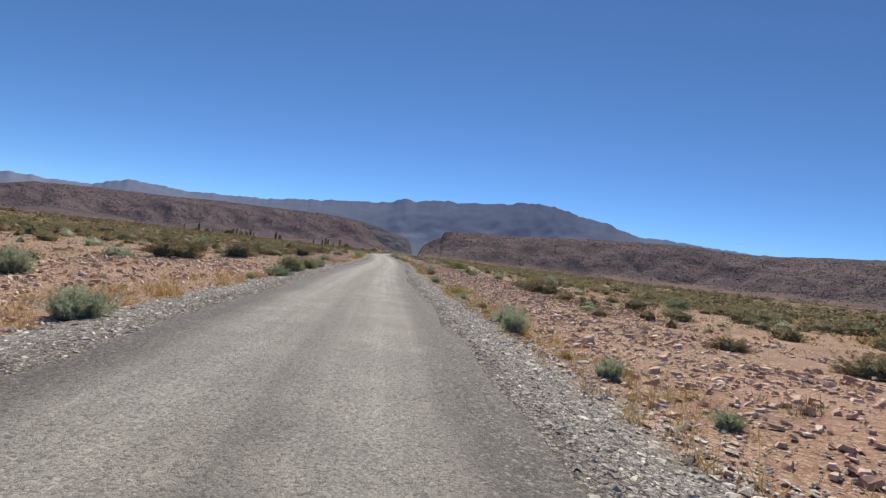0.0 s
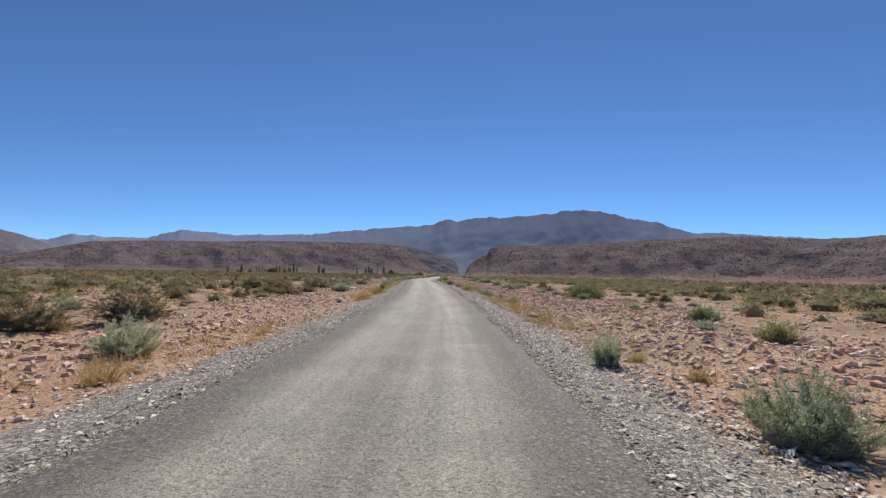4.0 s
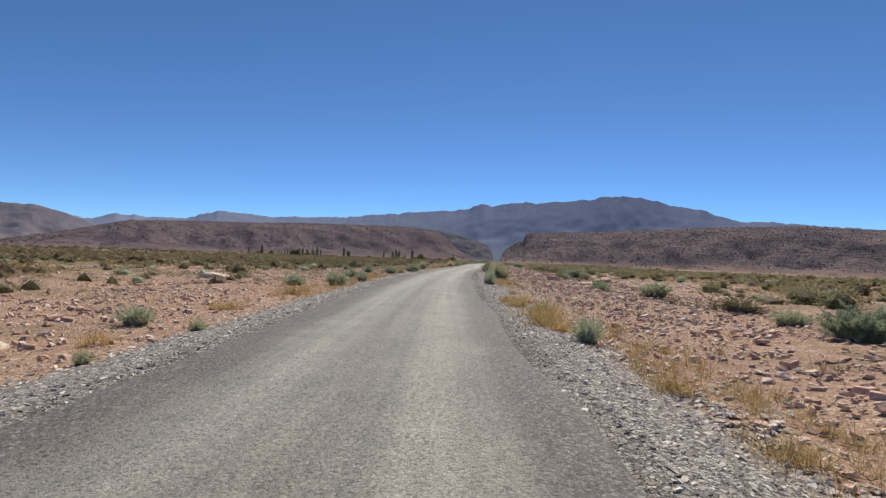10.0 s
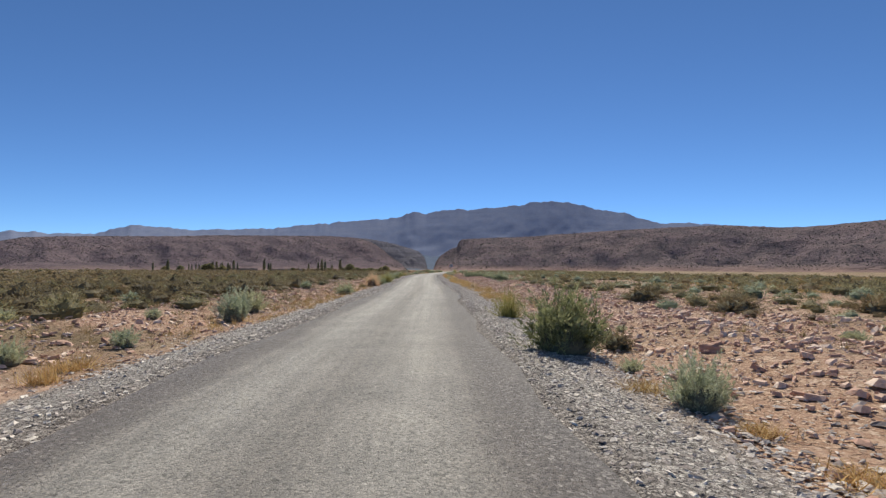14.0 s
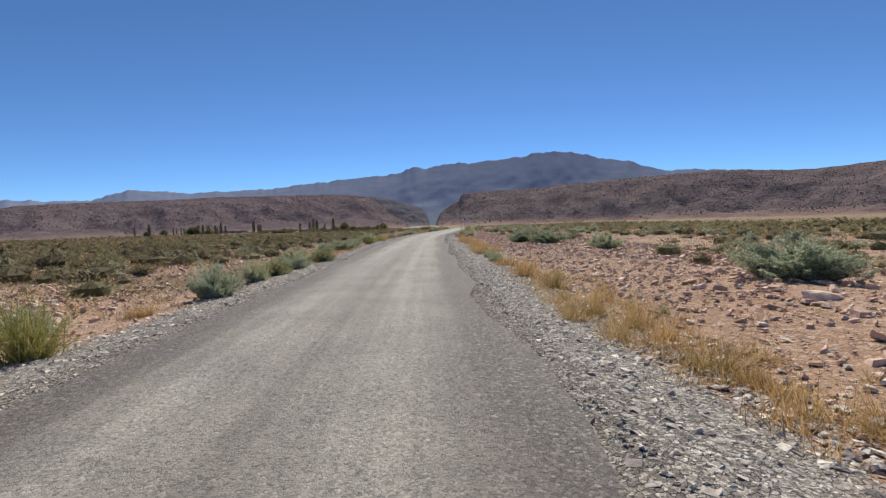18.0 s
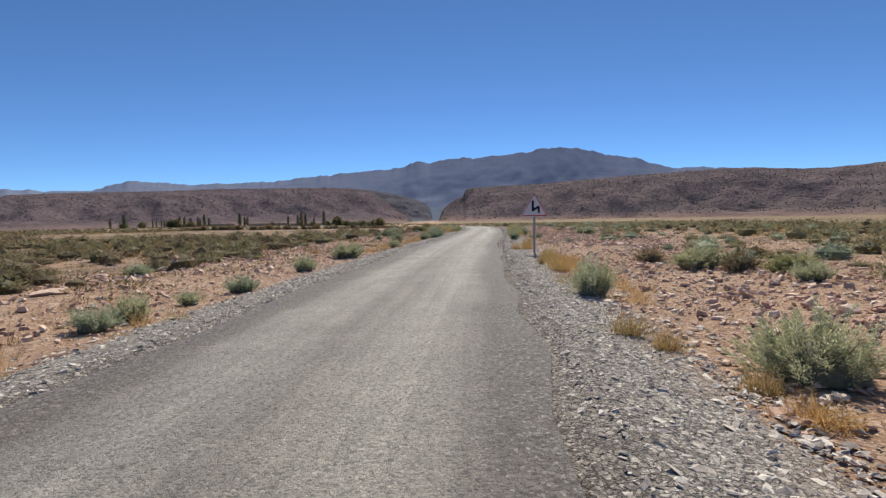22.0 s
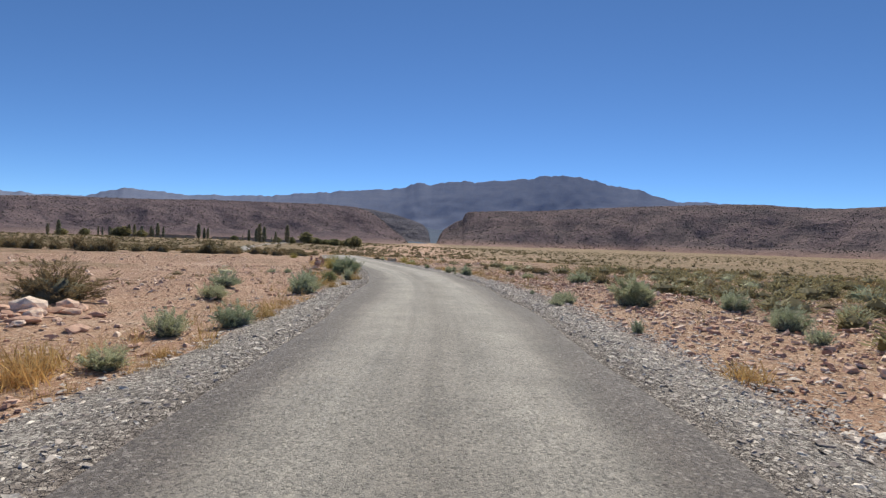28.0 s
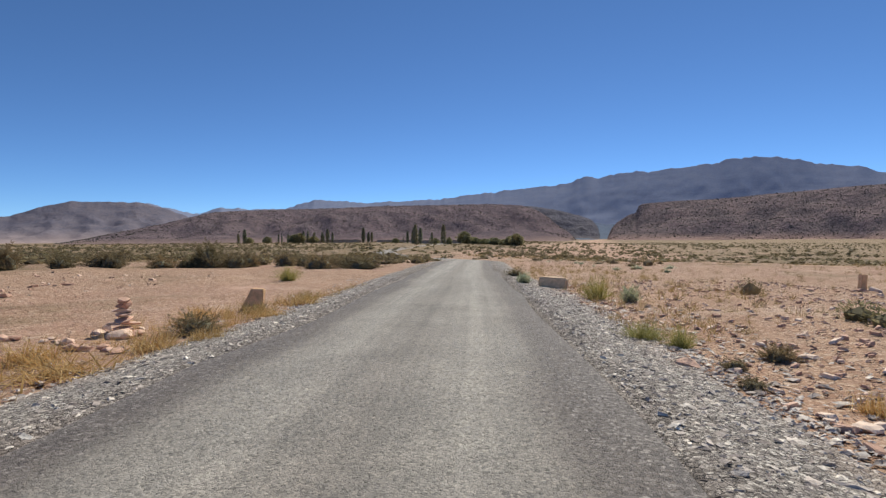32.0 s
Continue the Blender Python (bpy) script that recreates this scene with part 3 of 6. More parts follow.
RIGHT_LINE = ((0.9, -0.5), (1.3, 0.7), (1.75, 1.25), (2.4, 1.7), (3.0, 2.05), (3.5, 2.2), (3.7, 2.75), (4.0, 2.98), (6.4, 3.12), (11, 3.26), (14, 3.48), (19.6, 3.78), (24.9, 3.98), (29.7, 4.05), (34, 3.68),
              (36, 3.68), (41, 3.95), (50, 4.3), (70, 3.6), (110, 2.0))

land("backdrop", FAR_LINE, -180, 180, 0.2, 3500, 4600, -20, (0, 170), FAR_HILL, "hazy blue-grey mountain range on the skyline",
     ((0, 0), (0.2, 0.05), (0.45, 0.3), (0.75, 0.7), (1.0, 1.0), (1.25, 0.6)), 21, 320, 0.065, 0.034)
WEST_LINE = ((-64, 0.4), (-60, 1.1), (-55.5, 1.55), (-52, 2.0), (-50, 2.8), (-48, 3.3), (-43, 3.35), (-41, 2.85), (-39.5, 2.3), (-38, 1.5), (-36, 0.9), (-33, -0.5))
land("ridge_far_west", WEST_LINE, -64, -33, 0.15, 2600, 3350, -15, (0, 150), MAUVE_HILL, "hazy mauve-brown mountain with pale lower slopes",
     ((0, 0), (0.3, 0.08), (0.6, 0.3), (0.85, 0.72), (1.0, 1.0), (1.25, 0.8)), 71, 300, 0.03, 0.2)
LEFT_LAND = land("ridge_west", LEFT_LINE, -75, -1.5, 0.13, 1500, 2450, -10, (0, 133), WEST_HILL, "low brown stony ridge dotted with dark shrubs",
                 ((0, 0), (0.25, 0.03), (0.5, 0.16), (0.75, 0.6), (0.92, 0.93), (1.0, 1.0), (1.25, 0.9)), 31, 360, 0.02, 0.38)
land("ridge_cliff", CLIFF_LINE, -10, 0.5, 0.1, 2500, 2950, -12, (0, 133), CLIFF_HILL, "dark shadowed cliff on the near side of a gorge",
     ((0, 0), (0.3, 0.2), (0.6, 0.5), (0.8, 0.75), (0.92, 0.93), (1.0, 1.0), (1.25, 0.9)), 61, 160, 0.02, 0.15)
RIGHT_LAND = land("ridge_east", RIGHT_LINE, 0.9, 110, 0.13, 1350, 2450, -26, (0, 133), NEAR_HILL, "flat-topped brown stony ridge dotted with dark shrubs",
                  ((0, 0), (0.3, 0.03), (0.62, 0.16), (0.8, 0.58), (0.93, 0.88), (1.0, 1.0), (1.25, 0.97)), 41, 340, 0.025, 0.36, 3.0)
GORGE_LINE = ((-3, 1.5), (-1.5, 1.5), (0.2, 1.35), (0.9, 1.15), (1.6, 1.2), (3, 1.5), (5, 1.8))
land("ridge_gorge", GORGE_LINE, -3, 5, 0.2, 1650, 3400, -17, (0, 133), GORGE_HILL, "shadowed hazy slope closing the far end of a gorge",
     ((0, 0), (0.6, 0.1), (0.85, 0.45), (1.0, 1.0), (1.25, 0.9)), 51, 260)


# ---------------------------------------------------------------- helpers for things
def part(name, me, parent, label=""):
    ob = new(name, me)
    ob.parent = parent
    if label:
        tagged(ob, label)
    return ob


def bm_mesh(name, bm, material, smooth=False):
    me = bpy.data.meshes.new(name)
    bm.normal_update()
    bm.to_mesh(me)
    bm.free()
    me.materials.append(material)
    for p in me.polygons:
        p.use_smooth = smooth
    return me


def unit(v):
    return v / np.maximum(np.linalg.norm(v, axis=-1, keepdims=True), 1e-9)


def ribbons(base, way, length, width, bend, r, segs=3, taper=0.15):
    """Thin curved blades: bases (n,3), ways (n,3), lengths, widths; they bend outward and droop."""
    n = len(base)
    side = unit(np.cross(way, r.normal(size=(n, 3))))
    u = np.linspace(0, 1, segs + 1)[None, :, None]
    out = way * [1, 1, 0]
    mid = base[:, None] + way[:, None] * (length[:, None, None] * u) + (out * [1, 1, 0])[:, None] * (bend * length)[:, None, None] * u**2 * 0.6
    mid[..., 2] -= (bend * length)[:, None] * u[..., 0] ** 2 * 0.25
    w = width[:, None, None] * (1 - (1 - taper) * u)
    a, b = mid - side[:, None] * w, mid + side[:, None] * w
    verts = np.stack([a, b], 2).reshape(n, -1, 3)
    k = verts.shape[1]
    f = np.array([[2 * i, 2 * i + 1, 2 * i + 3, 2 * i + 2] for i in range(segs)])
    faces = (f[None] + (np.arange(n) * k)[:, None, None]).reshape(-1, 4)
    return verts.reshape(-1, 3), faces, mid


def leaves(at, way, length, width, r):
    """One three-cornered leaf at each place."""
    n = len(at)
    side = unit(np.cross(way, r.normal(size=(n, 3)))) * width[:, None]
    tip = at + way * length[:, None]
    m = at + way * (length * 0.4)[:, None]
    v = np.stack([at - side * 0.5, tip, m + side * 1.3], 1).reshape(-1, 3)
    return v, np.arange(3 * n).reshape(n, 3)


def fan(n, low, high, r):
    """n ways out of a plant's foot, between two angles above level."""
    a = r.uniform(0, 2 * np.pi, n)
    e = np.radians(low + (high - low) * r.uniform(0, 1, n) ** 0.8)
    return np.stack([np.cos(a) * np.cos(e), np.sin(a) * np.cos(e), np.sin(e)], -1)


def dome_body(seed, subdiv):
    """A rounded uneven dome of height 1 and width 1, in triangles."""
    r = np.random.RandomState(seed + 900)
    bm = bmesh.new()
    bmesh.ops.create_icosphere(bm, subdivisions=max(subdiv, 1), radius=0.5)
    bm.verts.index_update()
    v = np.array([q.co[:] for q in bm.verts])
    f = np.array([[q.index for q in t.verts] for t in bm.faces])
    bm.free()
    a = np.arctan2(v[:, 1], v[:, 0])
    v = v * (1 + 0.14 * np.sin(3 * a + r.uniform(0, 6)) + 0.1 * np.sin(5 * a + 7 * v[:, 2] + r.uniform(0, 6)) + r.normal(0, 0.07, len(v)))[:, None]
    v[:, 2] = np.where(v[:, 2] > -0.1, (v[:, 2] + 0.1) * 1.65, (v[:, 2] + 0.1) * 0.2)
    return v, f


def dome_shrub(seed, subdiv, count, leaf, thick):
    """A far shrub: a dense dark body with sprays of leaves standing out of it, in triangles."""
    r = np.random.RandomState(seed)
    v, f = dome_body(seed, subdiv)
    v = v * [0.58, 0.58, 0.6]
    a, e = r.uniform(0, 2 * np.pi, count), np.arcsin(r.uniform(0.05, 1, count))
    n = np.stack([np.cos(a) * np.cos(e), np.sin(a) * np.cos(e), np.sin(e)], -1)
    at = n * [0.38, 0.38, 0.78] * r.uniform(0.72, 1.0, (count, 1))
    s = leaf * r.uniform(0.6, 1.4, count)
    lv, _ = leaves(at, unit(n + r.normal(0, 0.4, (count, 3)) + [0, 0, 0.5]), s, s * thick, r)
    return np.concatenate([v, lv]), np.concatenate([f, np.arange(3 * count).reshape(-1, 3) + len(v)])


def shrub_arrays(seed, plumes, per, leaf, thick, rise=0.9, plume=0.3, lumpy=0.22, feather=1.0):
    """A leafy shrub of height 1 and width 1 about its foot: feathery plumes standing out of a lumpy dome, on thin stems."""
    r = np.random.RandomState(seed)
    a = r.uniform(0, 2 * np.pi, plumes)
    e = np.arcsin(r.uniform(0.02, 1, plumes))
    out = np.stack([np.cos(a) * np.cos(e), np.sin(a) * np.cos(e), np.sin(e)], -1)
    reach = 1 - lumpy * (0.5 + 0.5 * np.sin(3 * a + 4 * e + r.uniform(0, 6))) + lumpy * 0.6 * np.sin(7 * a - 5 * e + r.uniform(0, 6)) + r.normal(0, 0.07, plumes)
    size = np.array([0.5, 0.5, 1.0])
    base = out * size * (reach * r.uniform(0.42, 0.82, plumes))[:, None]
    way = unit(out * [1, 1, 0.6] + [0, 0, rise] + r.normal(0, 0.28, (plumes, 3)))
    long = plume * reach * r.uniform(0.6, 1.25, plumes)
    foot = base * [0.25, 0.25, 0] + [0, 0, -0.03]
    tv, tf, _ = ribbons(foot, unit(base - foot), np.linalg.norm(base - foot, axis=1), np.full(plumes, 0.005), np.zeros(plumes), r, 1, 0.6)
    u = r.uniform(0.0, 1.0, (plumes, per)) ** 0.75
    at = base[:, None] + way[:, None] * (long[:, None] * u)[..., None]
    fat = 0.06 * feather * (1 - 0.8 * u)[..., None] * plume / 0.3
    at = (at + r.normal(0, 1, at.shape) * fat * 0.55).reshape(-1, 3)
    lw = unit(np.repeat(way, per, 0) + r.normal(0, 0.38 * feather, (plumes * per, 3)))
    ls = leaf * r.uniform(0.6, 1.35, plumes * per)
    lv, lf = leaves(at, lw, ls, ls * thick, r)
    cv, cf = dome_body(seed, 2)
    cv = cv * [0.58, 0.58, 0.56]
    tf = np.concatenate([tf[:, :3], tf[:, [0, 2, 3]]])
    tv, tf = np.concatenate([tv, cv]), np.concatenate([tf, cf + len(tv)])
    fit = 1 / np.array([np.percentile(np.hypot(lv[:, 0], lv[:, 1]), 98) * 2] * 2 + [np.percentile(lv[:, 2], 99.5)])
    return (tv * fit, tf), (lv * fit, lf)


def tuft_arrays(seed, blades, low, high, width, bend, spread=0.12, segs=3):
    """A tussock of height 1 and width 1: blades alone."""
    r = np.random.RandomState(seed)
    way = fan(blades, low, high, r)
    reach = 1.0 / np.sqrt((np.hypot(way[:, 0], way[:, 1]) / 0.5) ** 2 + (way[:, 2]) ** 2)
    foot = np.stack([r.normal(0, spread, blades), r.normal(0, spread, blades), np.full(blades, -0.03)], -1)
    v, f, mid = ribbons(foot, way, reach * r.uniform(0.45, 1.08, blades), np.full(blades, width) * r.uniform(0.6, 1.3, blades), np.full(blades, bend) * r.uniform(0, 1, blades), r, segs, 0.2)
    return v, f, mid


KINDS = {}


def make_kinds():
    for kind, leaf_mat, seeds, args in (
        ("sage", SAGE, (1, 2, 3, 4), dict(plumes=105, per=80, leaf=0.075, thick=0.1, rise=2.0, plume=0.46, feather=0.85)),
        ("big_sage", SAGE, (21, 22, 23), dict(plumes=165, per=112, leaf=0.05, thick=0.1, rise=2.0, plume=0.42, feather=0.8)),
        ("huge_sage", SAGE, (25, 26), dict(plumes=240, per=160, leaf=0.046, thick=0.11, rise=1.9, plume=0.36, feather=0.8)),
        ("big_scrub", SCRUB, (27, 28), dict(plumes=340, per=42, leaf=0.05, thick=0.12, rise=0.6, plume=0.22, lumpy=0.3)),
        ("green", GREEN, (5, 6), dict(plumes=260, per=36, leaf=0.075, thick=0.11, rise=1.6, plume=0.36)),
        ("scrub", SCRUB, (7, 8, 9), dict(plumes=180, per=28, leaf=0.075, thick=0.14, rise=0.6, plume=0.26, lumpy=0.3)),
        ("straw", STRAW, (16, 17), dict(plumes=360, per=46, leaf=0.05, thick=0.09, rise=0.25, plume=0.3, lumpy=0.1)),
    ):
        KINDS[kind] = []
        for s in seeds:
            (tv, tf), (lv, lf) = shrub_arrays(s, **args)
            KINDS[kind].append((mesh_from("branchwork", tv, tf, TWIG), mesh_from("foliage", lv, lf, leaf_mat)))
    for kind, m, seeds, a in (
        ("grass", GOLD, (11, 12, 13), (230, 35, 88, 0.011, 0.5, 0.2)),
        ("broom", BROOM, (14, 15), (430, 28, 88, 0.007, 0.22, 0.1)),
    ):
        KINDS[kind] = []
        for s in seeds:
            v, f, mid = tuft_arrays(s, *a)
            r = np.random.RandomState(s + 50)
            n = len(mid)
            pick = np.repeat(np.arange(n), 3)
            at = mid[pick, 3] * 0.75 + mid[pick, 2] * 0.25 + r.normal(0, 0.015, (len(pick), 3))
            lv, lf = leaves(at, unit(r.normal(size=(len(pick), 3)) + [0, 0, 1.2]), r.uniform(0.03, 0.07, len(pick)), r.uniform(0.004, 0.009, len(pick)), r)
            KINDS[kind].append((mesh_from("foliage", v, f, m), mesh_from("seed_fluff", lv, lf, m)))


make_kinds()
PLANT = {
    "sage": ("sage_bush", "grey-green sagebrush shrub growing in dry stony soil", "bush", "roadside sage shrubs"),
    "green": ("green_bush", "dense olive-green shrub beside the road gravel", "bush", "roadside green shrubs"),
    "scrub": ("scrub_bush", "low brownish-olive desert scrub on bare red soil", "bush", "desert scrub"),
    "grass": ("grass_tuft", "dry golden grass tuft at the gravel edge", "grass", "dry grass tufts"),
    "broom": ("broom_bush", "yellow-green wispy broom shrub with thin stems", "bush", "roadside broom shrubs"),
    "straw": ("dry_bush", "pale straw-coloured dried round bush", "bush", "dried bushes"),
}
TAKEN = []


def plant(kind, x, y, w, h):
    """One shrub or tussock: its foot, its width and its height."""
    name, label, cat, group = PLANT[kind]
    r = random.Random(int(x * 131 + y * 977))
    size = "huge_" if w > 1.35 and kind == "sage" else "big_" if w > 0.8 and kind in ("sage", "scrub") else ""
    meshes = r.choice(KINDS[size + kind])
    root = new(name)
    root.empty_display_size = 0.1
    for me in meshes:
        tagged(part(me.name.split(".")[0], me, root), kind="stuff")
    wide = w * (r.uniform(1.0, 1.14) if kind == "green" else r.uniform(0.92, 1.05))
    root.matrix_basis = Matrix.Translation((x, y, float(ground_z(x, y)))) @ Matrix.Rotation(r.uniform(0, 6.28), 4, "Z") @ Matrix.Diagonal((wide, wide * r.uniform(0.85, 1.1), h, 1))
    TAKEN.append((x, y, w))
    return tagged(root, label, cat, group)


# ---------------------------------------------------------------- stones
def rock_mesh(seed, flat, material, subdiv=2):
    r = np.random.RandomState(seed)
    bm = bmesh.new()
    bmesh.ops.create_icosphere(bm, subdivisions=subdiv, radius=0.5)
    planes = [(unit(r.normal(size=3)), r.uniform(0.27, 0.43)) for _ in range(11)]
    for v in bm.verts:
        p = np.array(v.co)
        for n, c in planes:
            d = p @ n
            if d > c:
                p = p - (d - c) * n
        p = p * (1 + 0.05 * r.normal())
        v.co = (p[0], p[1] * 0.85, p[2] * flat)
    return bm_mesh("rock", bm, material)


ROCKS = [rock_mesh(60 + i, f, RED_STONE) for i, f in enumerate((0.7, 0.5, 0.8, 0.4, 0.6))]


def rock(x, y, w, h):
    r = random.Random(int(x * 71 + y * 313))
    ob = new("rock", r.choice(ROCKS))
    s = w * 1.15
    tall = max(h, 0.25 * w) * 1.6
    ob.matrix_basis = Matrix.Translation((x, y, float(ground_z(x, y)) + 0.18 * h)) @ Matrix.Rotation(r.uniform(0, 6.28), 4, "Z") @ Matrix.Diagonal((s, s * r.uniform(0.7, 1.0), tall, 1))
    return tagged(ob, "weathered reddish-tan boulder lying on stony soil", "rock", "boulders")


def scatter(name, template_v, template_f, place, size, squash, tilt, material, label, cat, seed, smooth=False):
    """Many small copies of a few shapes in one mesh."""
    r = np.random.RandomState(seed)
    n = len(place)
    a = r.uniform(0, 2 * np.pi, n)
    ca, sa = np.cos(a), np.sin(a)
    which = r.randint(0, len(template_v), n)
    vs, fs, off = [], [], 0
    for k in range(len(template_v)):
        m = which == k
        if not m.any():
            continue
        t = template_v[k]
        s = size[m][:, None] * squash[m]
        p = t[None] * s[:, None, :]
        x = p[..., 0] * ca[m][:, None] - p[..., 1] * sa[m][:, None]
        y = p[..., 0] * sa[m][:, None] + p[..., 1] * ca[m][:, None]
        z = p[..., 2] + x * (tilt * r.normal(size=m.sum()))[:, None]
        q = np.stack([x, y, z], -1) + place[m][:, None, :]
        vs.append(q.reshape(-1, 3))
        fs.append((template_f[k][None] + (off + np.arange(m.sum()) * len(t))[:, None, None]).reshape(-1, template_f[k].shape[1]))
        off += m.sum() * len(t)
    ob = new(name, mesh_from(name, np.concatenate(vs), np.concatenate(fs), material, smooth))
    return tagged(ob, label, cat, kind="stuff")


def pebble_shapes(count, seed):
    """Broken chips lying on the ground: an uneven four-cornered foot and a short slanting ridge, no two alike."""
    r = np.random.RandomState(seed)
    chip = np.array([[-0.5, -0.4, -0.35], [0.5, -0.4, -0.35], [0.5, 0.4, -0.35], [-0.5, 0.4, -0.35], [-0.24, -0.2, 0.26], [0.24, -0.16, 0.26]])
    f = np.array([[0, 1, 5], [0, 5, 4], [1, 2, 5], [2, 3, 4], [2, 4, 5], [3, 0, 4]])
    vs = []
    for k in range(count):
        v = chip * [r.uniform(0.8, 1.15), r.uniform(0.7, 1.2), 1.0]
        v[:4, :2] += r.normal(0, 0.1, (4, 2))
        v[4:, :2] += r.normal(0, 0.14, (2, 2))
        v[4:, 2] += r.uniform(-0.14, 0.22, 2)
        vs.append(v * 1.12)
    return vs, [f] * count


def block_shapes(count, seed):
    """Weathered rubble: blocky stones with steep uneven sides and a slanting top."""
    r = np.random.RandomState(seed)
    foot = np.array([[-0.5, -0.4], [0.45, -0.45], [0.5, 0.4], [-0.45, 0.42]])
    f = np.array([[4, 5, 6], [4, 6, 7]] + [t for i in range(4) for t in ([i, (i + 1) % 4, 4 + (i + 1) % 4], [i, 4 + (i + 1) % 4, 4 + i])])
    vs = []
    for k in range(count):
        base = foot * [r.uniform(0.8, 1.2), r.uniform(0.65, 1.1)] + r.normal(0, 0.09, (4, 2))
        top = base * r.uniform(0.55, 0.88) + r.normal(0, 0.07, (4, 2)) + r.normal(0, 0.05, 2)
        slant = r.normal(0, 0.28, 2)
        z = 0.36 + top @ slant + r.normal(0, 0.05, 4)
        vs.append(np.concatenate([np.c_[base, np.full(4, -0.4)], np.c_[top, z]]))
    return vs, [f] * count


def verge_points(n, near, far, seed, y0=-6, y1=372, skew=1.0):
    r = np.random.RandomState(seed)
    y = r.uniform(y0, y1, n)
    d = near + (far - near) * r.uniform(0, 1, n) ** skew
    x = road_x(y) + d
    return x, y, r


def gravel_band(near, far, n, seed, low, high, material, label, name, skew=1.0, sink=0.15, patch=None, tall=(0.22, 0.55), y1=372, shapes=pebble_shapes):
    x, y, r = verge_points(n, near, far, seed, y1=y1, skew=skew)
    if patch is not None:
        d = np.abs(x - road_x(y))
        keep = waves(x, y, 13, 6) + 0.5 * waves(x, y, 4, 16) - 0.25 * np.abs(d - 6.6) > patch - 0.5 * r.uniform(-1, 1, n)
        x, y = x[keep], y[keep]
        n = len(x)
    s = low * (high / low) ** (r.uniform(0, 1, n) ** 2.6)
    z = ground_z(x, y) + 0.02 + s * sink
    vs, fs = shapes(16, seed + 1)
    sq = np.stack([r.uniform(0.8, 1.35, n), r.uniform(0.7, 1.1, n), r.uniform(*tall, n)], -1)
    scatter(name, vs, fs, np.stack([x, y, z], -1), s, sq, 0.25, material, label, "stones", seed + 2)


VERGE, RUBBLE = "loose crushed grey gravel along the verge", "scattered reddish stones on bare soil"
GRIT = "dark grit spilled along the edge of the seal"
gravel_band(2.7, 1.4, 64000, 105, 0.016, 0.05, GRIT_STONE, GRIT, "gravel", 1.3, 0.15, None, (0.22, 0.5))
gravel_band(-2.5, -1.45, 24000, 107, 0.016, 0.045, GRIT_STONE, GRIT, "gravel", 1.4, 0.15, None, (0.22, 0.5))
gravel_band(2.1, 3.75, 110000, 101, 0.032, 0.075, GREY_STONE, VERGE, "gravel", 0.7, 0.2, None, (0.2, 0.45))
gravel_band(-3.4, -1.95, 40000, 103, 0.034, 0.08, GREY_STONE, VERGE, "gravel", 1.1, 0.2, None, (0.2, 0.45))
gravel_band(2.4, 4.4, 5000, 125, 0.06, 0.13, GREY_STONE, "pale flat stones lying on the gravel verge", "gravel", 0.8, 0.1, None, (0.16, 0.3))
gravel_band(3.3, 5.2, 26000, 117, 0.03, 0.09, GREY_STONE, "grey gravel spilled over red soil", "gravel", 1.7, 0.15, None, (0.22, 0.48))
gravel_band(-3.1, -4.6, 9000, 119, 0.03, 0.09, GREY_STONE, "grey gravel spilled over red soil", "gravel", 1.8, 0.15, None, (0.22, 0.48))
gravel_band(3.5, 12.0, 60000, 113, 0.035, 0.15, RED_STONE, "heaped reddish and pale rubble beside the verge", "stones", 1.1, 0.08, -1.9, (0.25, 0.5), 372, block_shapes)
gravel_band(-3.4, -11.0, 34000, 115, 0.035, 0.15, RED_STONE, "heaped reddish and pale rubble beside the verge", "stones", 1.1, 0.08, -1.6, (0.25, 0.5), 346, block_shapes)
gravel_band(11.0, 28.0, 12000, 109, 0.06, 0.24, RED_STONE, RUBBLE, "stones", 1.3, 0.04, None, (0.25, 0.55), 372, block_shapes)
gravel_band(-26.0, -10.0, 7000, 111, 0.06, 0.24, RED_STONE, RUBBLE, "stones", 0.8, 0.04, None, (0.25, 0.55), 372, block_shapes)
gravel_band(4.6, 11.5, 52000, 121, 0.05, 0.22, RED_STONE, "bank of pinkish rubble stones beside the road", "stones", 0.9, 0.1, -1.9, (0.25, 0.55), 346, block_shapes)
gravel_band(-9.5, -4.4, 28000, 123, 0.05, 0.2, RED_STONE, "bank of pinkish rubble stones beside the road", "stones", 1.0, 0.1, -0.8, (0.25, 0.55), 318, block_shapes)


# ---------------------------------------------------------------- plants and boulders along the road, from the first stretch to the last
rock(2.52, 5.1, 0.28, 0.1)
plant("sage", 3.5, 5.4, 0.41, 0.2)
plant("sage", 2.99, 7.4, 0.43, 0.32)
plant("sage", -4.32, 7.5, 1.11, 0.47)
plant("grass", 2.81, 8.8, 0.3, 0.26)
plant("scrub", 9.21, 9.9, 1.58, 0.44)
plant("grass", 2.57, 10.9, 0.3, 0.27)
plant("sage", 2.41, 11.2, 0.67, 0.56)
plant("grass", -4.71, 11.2, 0.78, 0.31)
plant("scrub", 7.51, 11.8, 1.19, 0.33)
plant("sage", -8.28, 12.0, 0.93, 0.63)
plant("sage", 2.63, 12.9, 1.01, 0.51)
plant("grass", 2.23, 13.7, 0.43, 0.17)
plant("grass", -4.74, 14.4, 0.39, 0.21)
plant("green", 2.32, 14.6, 0.28, 0.13)
plant("grass", 2.35, 15.2, 0.23, 0.15)
rock(4.52, 15.5, 0.31, 0.18)
plant("grass", -4.67, 15.8, 0.36, 0.2)
rock(4.02, 16.2, 0.28, 0.14)
